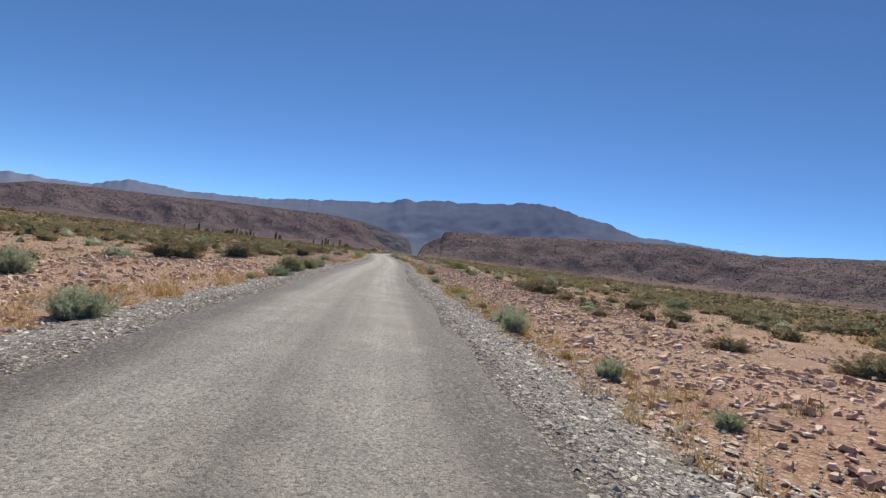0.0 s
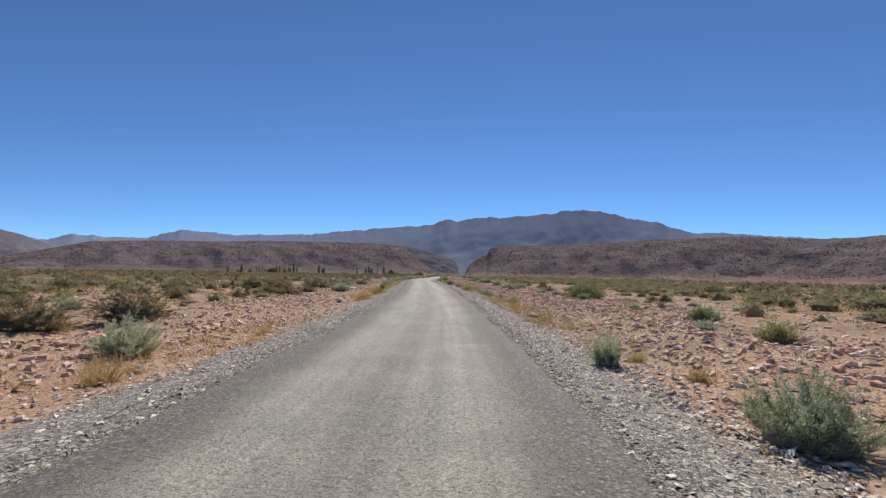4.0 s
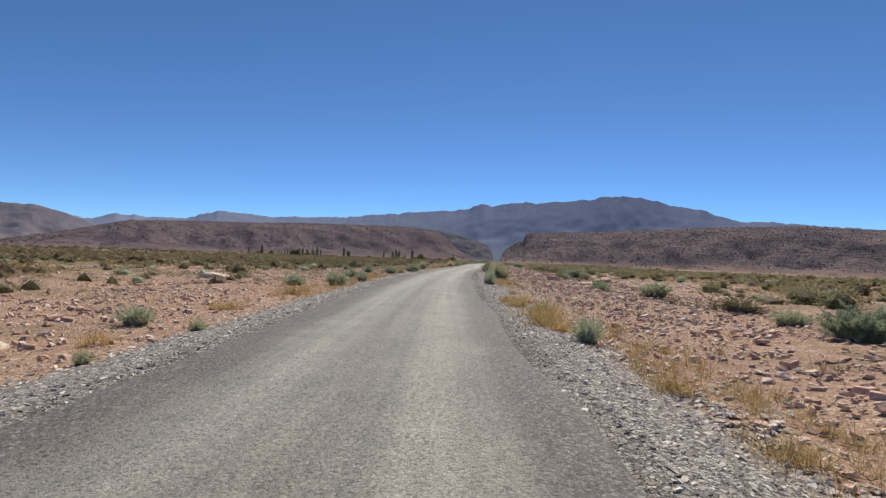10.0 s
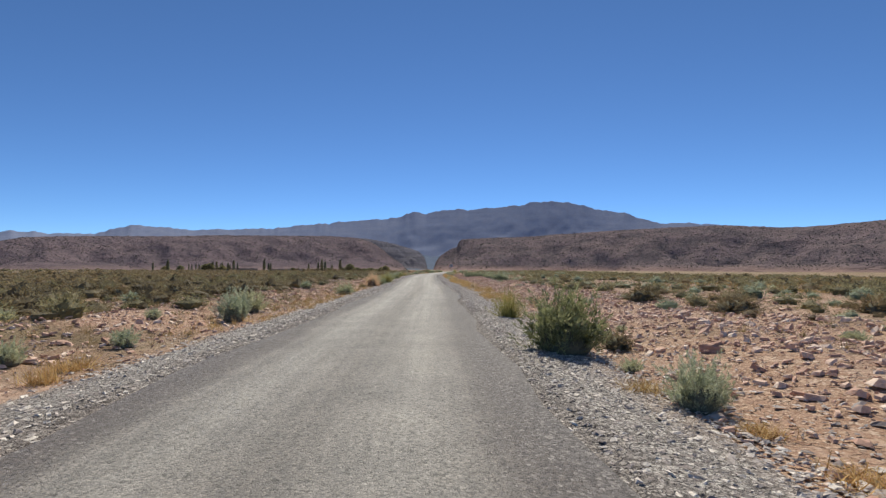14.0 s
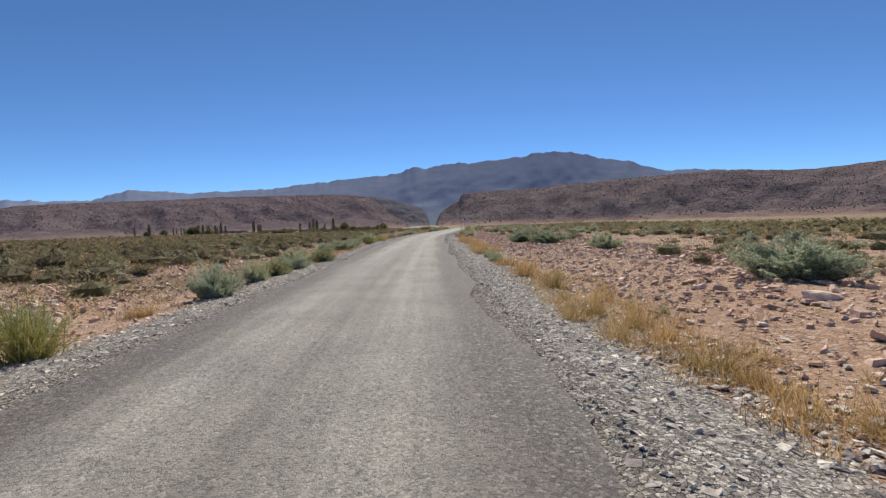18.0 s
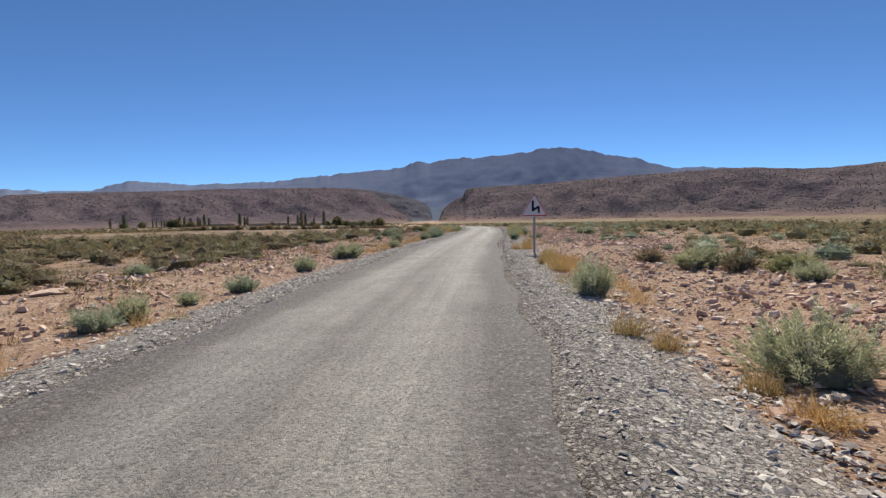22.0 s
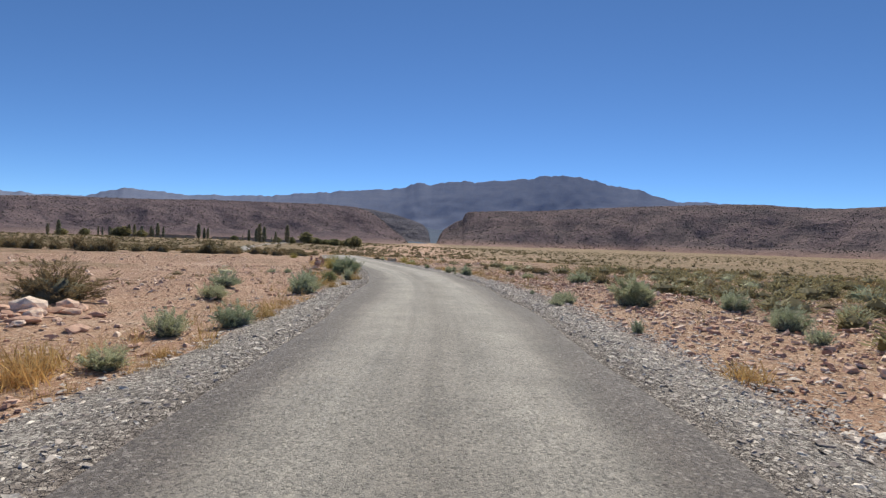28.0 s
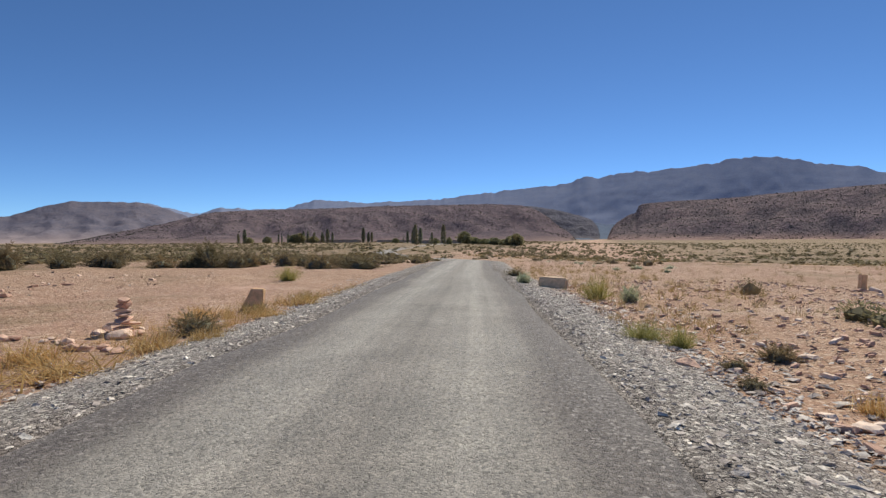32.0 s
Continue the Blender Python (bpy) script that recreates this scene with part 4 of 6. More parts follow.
rock(4.69, 16.3, 0.34, 0.14)
plant("green", 2.49, 16.6, 0.32, 0.19)
plant("broom", -4.97, 17.7, 0.59, 0.31)
plant("sage", -9.33, 18.0, 1.07, 0.45)
rock(4.86, 16.7, 0.38, 0.2)
rock(5.05, 16.2, 0.34, 0.17)
rock(8.4, 21.9, 0.85, 0.36)
plant("grass", -4.98, 18.7, 0.71, 0.28)
plant("sage", 2.17, 19.5, 0.36, 0.27)
plant("sage", -4.7, 20.1, 1.17, 0.49)
plant("scrub", 7.83, 22.2, 1.33, 0.54)
plant("broom", 2.26, 22.2, 1.3, 0.4)
rock(3.76, 23.6, 0.23, 0.13)
plant("green", -5.06, 24.1, 1.38, 0.74)
plant("sage", 1.86, 24.2, 0.18, 0.11)
plant("scrub", -10.47, 24.9, 3.04, 0.86)
plant("sage", 2.08, 25.9, 0.18, 0.14)
rock(4.64, 26.2, 0.31, 0.12)
plant("scrub", 8.29, 27.0, 1.07, 0.41)
plant("grass", 1.92, 27.8, 0.32, 0.29)
plant("green", -5.13, 28.6, 1.22, 0.56)
plant("scrub", 5.79, 29.0, 0.81, 0.23)
plant("sage", 15.36, 29.3, 1.37, 0.58)
rock(5.1, 29.3, 0.3, 0.16)
plant("sage", 1.71, 29.5, 0.75, 0.45)
plant("scrub", 8.07, 30.9, 2.8, 0.78)
plant("sage", -5.11, 31.6, 0.99, 0.58)
plant("broom", 1.73, 31.9, 0.77, 0.21)
plant("scrub", -9.82, 32.0, 2.31, 0.87)
plant("broom", 1.86, 33.3, 0.52, 0.3)
plant("scrub", 7.41, 33.9, 1.32, 0.49)
plant("grass", -5.64, 34.0, 0.65, 0.11)
plant("grass", 1.62, 35.5, 0.39, 0.33)
plant("scrub", -13.66, 35.8, 1.63, 0.64)
rock(-7.77, 36.4, 0.57, 0.22)
rock(-7.51, 37.3, 0.56, 0.2)
plant("grass", -5.93, 37.4, 0.91, 0.3)
plant("scrub", 6.52, 38.4, 0.82, 0.23)
plant("sage", -6.21, 39.9, 0.55, 0.23)
plant("grass", 1.15, 40.5, 1.09, 0.54)
plant("scrub", -11.43, 41.0, 2.47, 0.76)
plant("sage", -15.46, 41.3, 1.38, 0.81)
rock(-7.16, 42.9, 0.34, 0.16)
plant("sage", 1.88, 43.0, 1.24, 0.71)
plant("scrub", -11.46, 44.1, 1.63, 0.5)
plant("broom", 10.37, 44.8, 1.42, 0.72)
plant("grass", -6.02, 45.0, 0.59, 0.38)
plant("grass", 2.25, 46.0, 0.44, 0.29)
plant("sage", 12.67, 46.3, 1.32, 1.02)
plant("sage", -15.37, 46.7, 0.5, 0.25)
plant("sage", 1.17, 47.0, 0.61, 0.58)
plant("sage", -7.09, 47.3, 1.35, 0.73)
plant("grass", 1.9, 47.7, 0.41, 0.27)
plant("sage", 8.35, 48.4, 1.2, 0.62)
plant("grass", -5.91, 50.7, 0.43, 0.27)
plant("scrub", -11.72, 50.8, 2.66, 0.84)
plant("green", 6.24, 50.8, 0.86, 0.53)
rock(1.36, 50.9, 0.25, 0.09)
plant("scrub", -10.16, 52.5, 2.49, 0.95)
plant("sage", 5.35, 52.5, 0.77, 0.37)
plant("green", 6.36, 55.1, 0.68, 0.47)
plant("sage", 7.12, 56.2, 1.06, 0.61)
plant("sage", -15.19, 57.0, 1.12, 0.55)
rock(1.48, 57.4, 0.58, 0.23)
rock(-15.84, 59.0, 0.23, 0.1)
plant("grass", 1.38, 62.6, 0.72, 0.4)
plant("grass", 1.44, 63.8, 0.5, 0.2)
plant("sage", -7.18, 64.8, 0.33, 0.19)
plant("broom", 1.65, 65.7, 1.09, 0.51)
plant("grass", -6.42, 66.3, 0.61, 0.24)
plant("grass", -6.47, 67.5, 1.14, 0.41)
plant("scrub", -10.88, 68.7, 1.66, 0.48)
plant("sage", 6.11, 69.2, 0.87, 0.37)
plant("grass", -6.83, 70.6, 0.87, 0.31)
plant("green", 6.7, 71.2, 2.3, 1.08)
plant("sage", 1.51, 71.9, 0.3, 0.35)
plant("scrub", -13.31, 73.2, 1.82, 0.93)
plant("scrub", -12.75, 73.8, 1.23, 0.59)
plant("scrub", -11.28, 74.1, 1.39, 0.43)
plant("sage", 1.04, 74.3, 0.42, 0.34)
plant("broom", -6.69, 74.3, 0.96, 0.33)
plant("broom", -6.68, 75.5, 1.18, 0.58)
plant("sage", 0.88, 75.8, 0.92, 0.49)
plant("grass", -6.91, 76.8, 0.41, 0.2)
plant("sage", -9.76, 77.2, 1.47, 0.62)
rock(3.77, 77.5, 0.8, 0.27)
plant("sage", 0.78, 78.0, 0.63, 0.45)
plant("scrub", 7.69, 78.8, 1.45, 0.45)
plant("sage", -10.12, 79.1, 1.69, 0.54)
plant("broom", 0.6, 79.7, 0.67, 0.46)
plant("sage", 5.19, 79.9, 0.57, 0.32)
plant("sage", 5.84, 82.2, 0.84, 0.39)
plant("green", -0.11, 82.8, 0.36, 0.15)
plant("broom", -0.35, 83.7, 1.16, 0.79)
plant("scrub", -13.21, 83.8, 3.2, 0.9)
plant("green", -7.62, 84.3, 0.56, 0.52)
rock(-10.25, 84.6, 0.76, 0.28)
plant("scrub", 6.84, 85.0, 1.98, 0.55)
plant("sage", -7.41, 85.3, 0.43, 0.3)
plant("scrub", 9.19, 85.7, 1.95, 0.55)
plant("grass", -7.45, 86.4, 0.58, 0.3)
rock(2.83, 87.1, 0.42, 0.18)
plant("grass", -0.39, 87.5, 0.38, 0.29)
rock(3.39, 87.6, 0.56, 0.19)
plant("grass", -7.74, 87.9, 0.67, 0.32)
plant("sage", -11.45, 88.8, 1.14, 0.52)
plant("sage", 3.67, 88.9, 1.63, 0.63)
plant("grass", -7.95, 89.3, 1.01, 0.42)
plant("grass", -7.82, 90.6, 0.82, 0.35)
plant("scrub", 7.26, 91.1, 1.29, 0.59)
plant("grass", -0.54, 91.1, 0.4, 0.3)
plant("scrub", -10.67, 91.1, 1.57, 0.54)
rock(2.2, 93.1, 0.56, 0.29)
plant("sage", -1.0, 94.5, 0.94, 0.61)
plant("sage", 5.44, 94.8, 1.89, 0.6)
plant("grass", -8.66, 95.5, 0.62, 0.21)
rock(-9.56, 96.3, 0.61, 0.2)
rock(-10.41, 96.8, 0.44, 0.19)
plant("scrub", -17.44, 97.0, 1.99, 0.56)
plant("sage", -8.98, 97.5, 1.39, 0.58)
plant("grass", -8.01, 97.7, 1.03, 0.41)
rock(2.44, 97.8, 0.98, 0.38)
plant("sage", -7.92, 97.9, 0.31, 0.15)
rock(2.54, 99.4, 0.74, 0.3)
plant("sage", 3.4, 99.8, 1.19, 0.5)
plant("scrub", 6.68, 100.3, 2.22, 0.84)
plant("sage", -15.19, 102.8, 1.34, 0.56)
plant("sage", -9.16, 103.1, 0.96, 0.57)
plant("sage", -1.95, 101.5, 1.15, 0.86)
plant("grass", -1.64, 103.8, 0.6, 0.24)
plant("sage", -8.55, 105.5, 0.28, 0.18)
plant("grass", -1.84, 105.8, 0.63, 0.32)
plant("grass", -9.45, 106.9, 0.58, 0.25)
plant("scrub", 3.89, 107.3, 1.03, 0.31)
rock(1.27, 108.1, 0.63, 0.21)
plant("sage", -8.68, 108.2, 0.31, 0.22)
plant("scrub", 6.22, 108.5, 1.59, 0.49)
plant("sage", -10.14, 108.7, 0.76, 0.37)
plant("sage", -2.15, 109.1, 0.62, 0.5)
plant("grass", -2.46, 110.3, 0.55, 0.32)
plant("grass", -2.72, 110.9, 0.75, 0.4)
plant("grass", -2.62, 111.7, 0.8, 0.42)
plant("sage", -16.84, 109.5, 1.81, 0.64)
plant("sage", 2.92, 110.0, 1.45, 0.61)
plant("grass", -10.12, 112.0, 0.88, 0.27)
plant("grass", -2.59, 112.4, 1.09, 0.55)
plant("sage", 3.59, 113.6, 1.01, 0.42)
plant("broom", -2.4, 114.3, 1.02, 0.38)
plant("sage", -2.86, 115.3, 0.18, 0.29)
plant("grass", -3.1, 115.1, 0.75, 0.36)
plant("grass", -3.25, 116.4, 0.85, 0.38)
plant("scrub", 3.53, 116.3, 1.74, 0.49)
plant("grass", -10.35, 117.0, 1.03, 0.46)
plant("grass", -2.79, 117.4, 0.96, 0.37)
rock(0.56, 118.3, 0.52, 0.16)
plant("sage", -1.38, 119.2, 0.22, 0.17)
plant("scrub", -18.16, 120.8, 0.75, 0.24)
plant("sage", -11.73, 120.9, 1.08, 0.48)
plant("grass", -2.91, 121.4, 0.42, 0.27)
rock(0.48, 122.0, 0.55, 0.21)
plant("sage", 2.95, 122.4, 1.38, 0.58)
plant("sage", -10.46, 122.5, 1.07, 0.75)
plant("sage", 1.14, 124.1, 0.96, 0.46)
rock(-16.86, 124.1, 1.55, 0.38)
plant("sage", -10.45, 127.1, 0.89, 0.57)
plant("grass", -3.31, 127.6, 0.37, 0.21)
plant("sage", 1.8, 127.8, 1.09, 0.6)
plant("sage", -3.8, 127.9, 0.71, 0.72)
rock(-0.8, 128.4, 0.5, 0.44)
plant("sage", -3.95, 128.6, 0.56, 0.54)
rock(-0.41, 130.2, 0.45, 0.16)
plant("sage", -12.07, 130.3, 0.66, 0.31)
plant("sage", -11.88, 130.7, 1.12, 0.57)
plant("sage", -11.4, 131.2, 0.57, 0.35)
rock(-0.39, 131.7, 0.57, 0.24)
rock(-10.39, 131.8, 0.28, 0.14)
rock(2.41, 133.3, 2.16, 0.4)
plant("grass", -3.03, 133.5, 0.49, 0.33)
rock(-0.98, 133.6, 0.39, 0.17)
plant("grass", -11.34, 134.1, 0.98, 0.4)
rock(0.82, 134.1, 0.57, 0.18)
plant("grass", -3.5, 134.3, 0.36, 0.36)
plant("sage", -13.27, 134.4, 0.69, 0.36)
rock(0.37, 135.4, 0.99, 0.47)
rock(3.75, 136.4, 1.61, 0.32)
plant("sage", -3.1, 137.1, 1.6, 1.08)
plant("grass", -3.82, 137.2, 0.29, 0.13)
plant("sage", -12.45, 137.4, 1.05, 0.6)
plant("sage", -3.72, 138.1, 1.2, 1.0)
plant("sage", -11.47, 141.0, 1.31, 0.6)
plant("grass", -3.35, 141.1, 0.61, 0.29)
rock(2.27, 141.6, 0.66, 0.2)
plant("sage", -9.95, 142.8, 0.38, 0.27)
plant("sage", -12.05, 143.5, 0.5, 0.21)
plant("broom", -3.35, 143.6, 0.55, 0.3)
plant("broom", -11.16, 143.6, 1.08, 0.47)
plant("scrub", 5.23, 143.8, 1.27, 0.48)
plant("sage", 3.02, 144.3, 2.0, 0.64)
rock(0.11, 144.6, 0.73, 0.28)
plant("grass", -3.56, 146.7, 0.86, 0.42)
plant("green", 2.75, 147.4, 1.67, 0.75)
plant("sage", -10.71, 147.4, 1.58, 0.75)
plant("grass", -3.38, 148.4, 0.6, 0.15)
plant("grass", -3.41, 149.5, 0.52, 0.14)
plant("sage", -3.51, 150.3, 0.91, 0.57)
plant("grass", -3.78, 151.0, 0.56, 0.21)
plant("grass", -10.88, 151.7, 0.52, 0.31)
rock(2.19, 152.1, 1.3, 0.32)
plant("sage", -3.44, 152.2, 0.41, 0.2)
plant("grass", -11.06, 152.6, 0.67, 0.27)
plant("sage", -12.09, 152.8, 0.52, 0.37)
rock(-1.73, 153.3, 0.4, 0.19)
plant("scrub", -15.43, 153.4, 0.59, 0.26)
plant("green", -3.95, 153.7, 1.45, 1.07)
plant("green", -18.03, 153.9, 0.51, 0.32)
plant("scrub", -2.88, 154.3, 0.78, 0.39)
plant("sage", -11.51, 154.7, 0.54, 0.36)
plant("sage", 2.42, 155.5, 0.58, 0.26)
plant("green", 3.83, 155.8, 0.76, 0.42)
rock(0.69, 156.2, 0.31, 0.17)
plant("sage", -1.97, 156.5, 0.29, 0.16)
plant("sage", -15.48, 157.2, 0.54, 0.34)
plant("sage", -12.8, 158.3, 0.47, 0.29)
plant("sage", -11.23, 159.3, 0.96, 0.85)
plant("broom", -3.89, 159.8, 1.22, 0.93)
plant("green", -16.03, 159.8, 0.67, 0.31)
rock(1.14, 160.0, 0.39, 0.26)
plant("scrub", 7.52, 160.8, 1.61, 0.63)
plant("scrub", 3.39, 161.3, 2.0, 0.66)
plant("sage", -11.64, 161.8, 1.22, 0.79)
plant("sage", -17.04, 165.3, 0.77, 0.42)
plant("sage", 0.09, 165.8, 0.61, 0.28)
rock(-19.52, 165.9, 0.78, 0.6)
plant("scrub", 2.62, 166.2, 1.7, 0.68)
plant("scrub", 5.87, 166.9, 0.7, 0.38)
plant("grass", -2.45, 168.7, 0.47, 0.21)
plant("grass", -3.17, 169.3, 0.44, 0.22)
plant("scrub", -20.27, 170.1, 1.52, 0.56)
plant("grass", -3.21, 170.4, 0.6, 0.3)
plant("scrub", -18.01, 171.0, 1.35, 0.66)
rock(-21.25, 172.1, 1.32, 0.48)
plant("sage", -10.26, 172.9, 1.0, 0.65)
plant("grass", -3.07, 176.2, 0.52, 0.31)
plant("sage", -13.04, 176.6, 0.78, 0.49)
plant("grass", -2.36, 176.6, 0.56, 0.36)
plant("grass", -2.0, 179.2, 0.6, 0.32)
rock(-2.66, 180.1, 0.16, 0.08)
plant("straw", -2.77, 182.4, 0.6, 0.45)
rock(-2.89, 183.1, 0.18, 0.19)
rock(-1.08, 183.2, 0.25, 0.1)
plant("straw", -9.88, 183.8, 1.32, 1.05)
plant("scrub", -10.62, 183.9, 0.74, 0.23)
rock(0.4, 184.4, 0.51, 0.12)
plant("grass", -2.95, 185.0, 0.64, 0.27)
plant("sage", 0.95, 185.2, 0.5, 0.21)
plant("sage", -9.69, 186.8, 1.26, 0.82)
plant("sage", 4.71, 189.2, 1.19, 0.5)
plant("grass", -2.73, 191.9, 0.38, 0.17)
plant("broom", -9.35, 192.4, 1.3, 1.06)
plant("sage", 0.63, 192.5, 0.71, 0.3)
plant("grass", -2.78, 192.7, 0.42, 0.18)
plant("grass", -2.82, 193.0, 0.39, 0.25)
plant("scrub", 6.41, 193.3, 2.14, 0.6)
plant("grass", -2.91, 193.4, 0.64, 0.35)
plant("broom", -9.98, 194.8, 1.1, 0.92)
plant("grass", -2.74, 194.7, 0.43, 0.26)
plant("grass", -2.9, 195.3, 0.46, 0.26)
plant("grass", -3.49, 195.8, 0.56, 0.27)
plant("sage", -11.15, 196.3, 1.07, 0.48)
plant("grass", -3.09, 196.3, 0.6, 0.37)
plant("sage", -2.02, 196.4, 0.2, 0.14)
rock(0.36, 196.4, 0.52, 0.19)
plant("scrub", 5.73, 196.7, 0.96, 0.32)
plant("grass", -10.33, 197.9, 0.66, 0.25)
rock(-12.57, 197.9, 0.25, 0.11)
plant("sage", 1.52, 198.6, 2.3, 0.74)
plant("grass", -2.88, 199.6, 0.71, 0.55)
plant("sage", -9.85, 199.8, 1.25, 0.78)
rock(0.55, 200.0, 0.54, 0.25)
plant("grass", -2.97, 202.2, 0.87, 0.62)
plant("sage", -9.97, 202.8, 1.0, 0.68)
plant("green", -9.9, 204.4, 0.95, 0.5)
plant("sage", -9.75, 206.5, 1.0, 0.52)
plant("green", -9.45, 209.4, 1.05, 0.5)
plant("scrub", -14.02, 205.0, 0.78, 0.36)
plant("grass", -2.98, 205.4, 0.84, 0.41)
plant("grass", -3.02, 205.8, 0.39, 0.26)
plant("grass", -2.98, 206.4, 0.37, 0.3)
plant("sage", -3.11, 207.0, 0.6, 0.39)
plant("sage", -10.59, 208.3, 0.65, 0.39)
plant("sage", -3.11, 209.1, 0.48, 0.35)
rock(0.87, 209.4, 0.65, 0.12)
plant("sage", -10.59, 209.4, 1.53, 0.59)
plant("sage", 1.82, 210.4, 1.49, 0.64)
rock(1.32, 211.2, 0.76, 0.15)
plant("grass", -3.08, 211.5, 0.89, 0.5)
plant("scrub", -14.53, 213.4, 0.64, 0.32)
plant("grass", -11.86, 214.2, 0.46, 0.25)
plant("sage", -11.62, 215.6, 0.66, 0.35)
plant("grass", -2.97, 216.5, 0.12, 0.15)
rock(-3.33, 216.5, 0.28, 0.12)
plant("grass", -2.63, 216.6, 0.18, 0.11)
rock(-3.87, 217.2, 0.13, 0.08)
plant("sage", -2.51, 217.9, 0.17, 0.13)
plant("sage", -11.03, 218.1, 1.12, 0.58)
plant("grass", -2.81, 218.2, 0.34, 0.27)
plant("sage", 1.45, 219.1, 2.02, 0.67)
plant("sage", -15.56, 219.5, 1.32, 0.55)
plant("grass", -2.49, 220.0, 0.82, 0.29)
plant("sage", -10.47, 221.1, 1.97, 0.63)
plant("grass", -2.54, 221.3, 0.52, 0.22)
plant("sage", 0.61, 222.7, 1.73, 0.76)
plant("grass", -2.73, 222.9, 0.62, 0.42)
plant("sage", -10.96, 225.0, 0.61, 0.36)
plant("grass", -2.92, 225.3, 0.89, 0.53)
plant("scrub", 4.85, 225.8, 1.0, 0.32)
plant("sage", -10.44, 226.4, 1.18, 0.6)
plant("grass", -2.52, 228.1, 0.27, 0.18)
plant("broom", -9.64, 228.7, 1.1, 0.75)
plant("grass", -2.55, 228.9, 0.3, 0.29)
plant("scrub", -17.18, 230.1, 1.3, 0.36)
plant("grass", -2.61, 230.2, 0.25, 0.18)
rock(-0.22, 230.5, 0.23, 0.12)
plant("sage", -8.66, 230.8, 0.3, 0.22)
plant("green", -11.26, 231.1, 0.89, 0.53)
plant("grass", -2.48, 232.1, 0.32, 0.28)
plant("scrub", 2.59, 232.2, 1.28, 0.42)
plant("sage", -10.08, 232.3, 1.43, 0.76)
plant("scrub", -17.03, 232.7, 1.67, 0.47)
plant("broom", -9.34, 234.4, 1.09, 0.62)
plant("sage", 3.1, 234.5, 0.66, 0.39)
plant("sage", -11.11, 235.5, 0.65, 0.36)
plant("grass", -2.36, 236.0, 0.72, 0.55)
plant("grass", -9.03, 238.2, 0.88, 0.45)
plant("straw", -2.59, 238.3, 0.36, 0.44)
plant("sage", -9.99, 238.8, 0.62, 0.38)
plant("scrub", 4.59, 238.9, 1.25, 0.35)
plant("scrub", 1.82, 239.0, 0.58, 0.32)
plant("sage", -1.6, 239.2, 0.46, 0.36)
plant("sage", -8.83, 241.9, 1.1, 0.46)
plant("grass", -1.6, 241.9, 0.56, 0.22)
plant("grass", -1.6, 242.6, 0.45, 0.24)
plant("sage", -0.9, 243.0, 1.35, 0.66)
plant("scrub", 6.93, 243.0, 1.59, 0.45)
plant("scrub", -12.88, 243.7, 0.86, 0.37)
plant("grass", -1.82, 243.9, 0.4, 0.33)
plant("grass", -1.97, 244.6, 0.51, 0.37)
rock(1.43, 245.5, 0.34, 0.2)
plant("sage", -9.01, 245.8, 0.75, 0.35)
plant("sage", -8.94, 246.6, 0.61, 0.41)
plant("sage", -1.38, 248.0, 1.05, 0.74)
plant("sage", -8.72, 248.1, 0.57, 0.28)
rock(-11.55, 248.6, 0.67, 0.15)
plant("sage", -8.31, 249.7, 0.9, 0.38)
plant("green", 3.9, 250.2, 1.4, 0.45)
plant("sage", 3.2, 248.6, 1.1, 0.4)
plant("scrub", 2.2, 254.0, 1.2, 0.42)
plant("scrub", 2.95, 250.6, 1.1, 0.45)
plant("sage", 2.49, 251.7, 1.5, 0.55)
plant("sage", -11.97, 252.5, 0.85, 0.36)
rock(-13.16, 252.9, 0.43, 0.18)
plant("sage", -7.96, 254.0, 0.85, 0.5)
plant("grass", -0.95, 254.4, 0.24, 0.43)
plant("grass", -0.62, 255.1, 0.48, 0.21)
plant("grass", -0.64, 255.5, 0.31, 0.18)
plant("sage", -7.54, 259.3, 1.39, 0.58)
plant("grass", -9.04, 260.4, 0.44, 0.2)
plant("broom", -7.49, 260.9, 0.59, 0.5)
rock(4.0, 261.6, 0.78, 0.15)
plant("grass", 0.03, 262.0, 0.69, 0.47)
plant("grass", -6.94, 263.4, 0.65, 0.22)
plant("sage", -7.73, 264.6, 0.52, 0.32)
plant("sage", -6.09, 265.9, 0.73, 0.49)
plant("sage", 3.03, 266.5, 0.37, 0.28)
plant("green", 0.29, 268.2, 0.22, 0.09)
plant("grass", 1.62, 269.6, 0.38, 0.18)
plant("grass", 1.88, 271.1, 0.47, 0.17)
plant("scrub", -6.3, 271.2, 0.83, 0.35)
plant("sage", 1.05, 271.9, 0.82, 0.8)
rock(2.29, 272.5, 0.26, 0.12)
plant("sage", -7.56, 272.8, 0.63, 0.26)
plant("grass", -5.78, 273.0, 0.38, 0.23)
rock(2.28, 273.0, 0.21, 0.11)
plant("scrub", -11.96, 273.1, 1.46, 0.47)
plant("grass", -5.49, 273.9, 0.62, 0.24)
plant("sage", -6.44, 274.4, 1.24, 0.63)
plant("sage", -4.63, 276.2, 0.99, 0.54)
plant("sage", -10.05, 276.2, 1.19, 0.5)
plant("broom", 1.68, 275.9, 1.4, 1.15)
plant("sage", 3.24, 277.7, 0.44, 0.26)
plant("sage", -3.87, 278.1, 1.0, 0.58)
plant("scrub", -10.24, 278.5, 2.04, 0.69)
plant("sage", 7.74, 279.4, 1.65, 0.53)
plant("sage", -3.48, 280.4, 0.66, 0.63)
rock(2.89, 280.6, 0.31, 0.08)
plant("sage", 2.69, 280.9, 0.23, 0.14)
plant("grass", 3.19, 281.3, 0.29, 0.25)
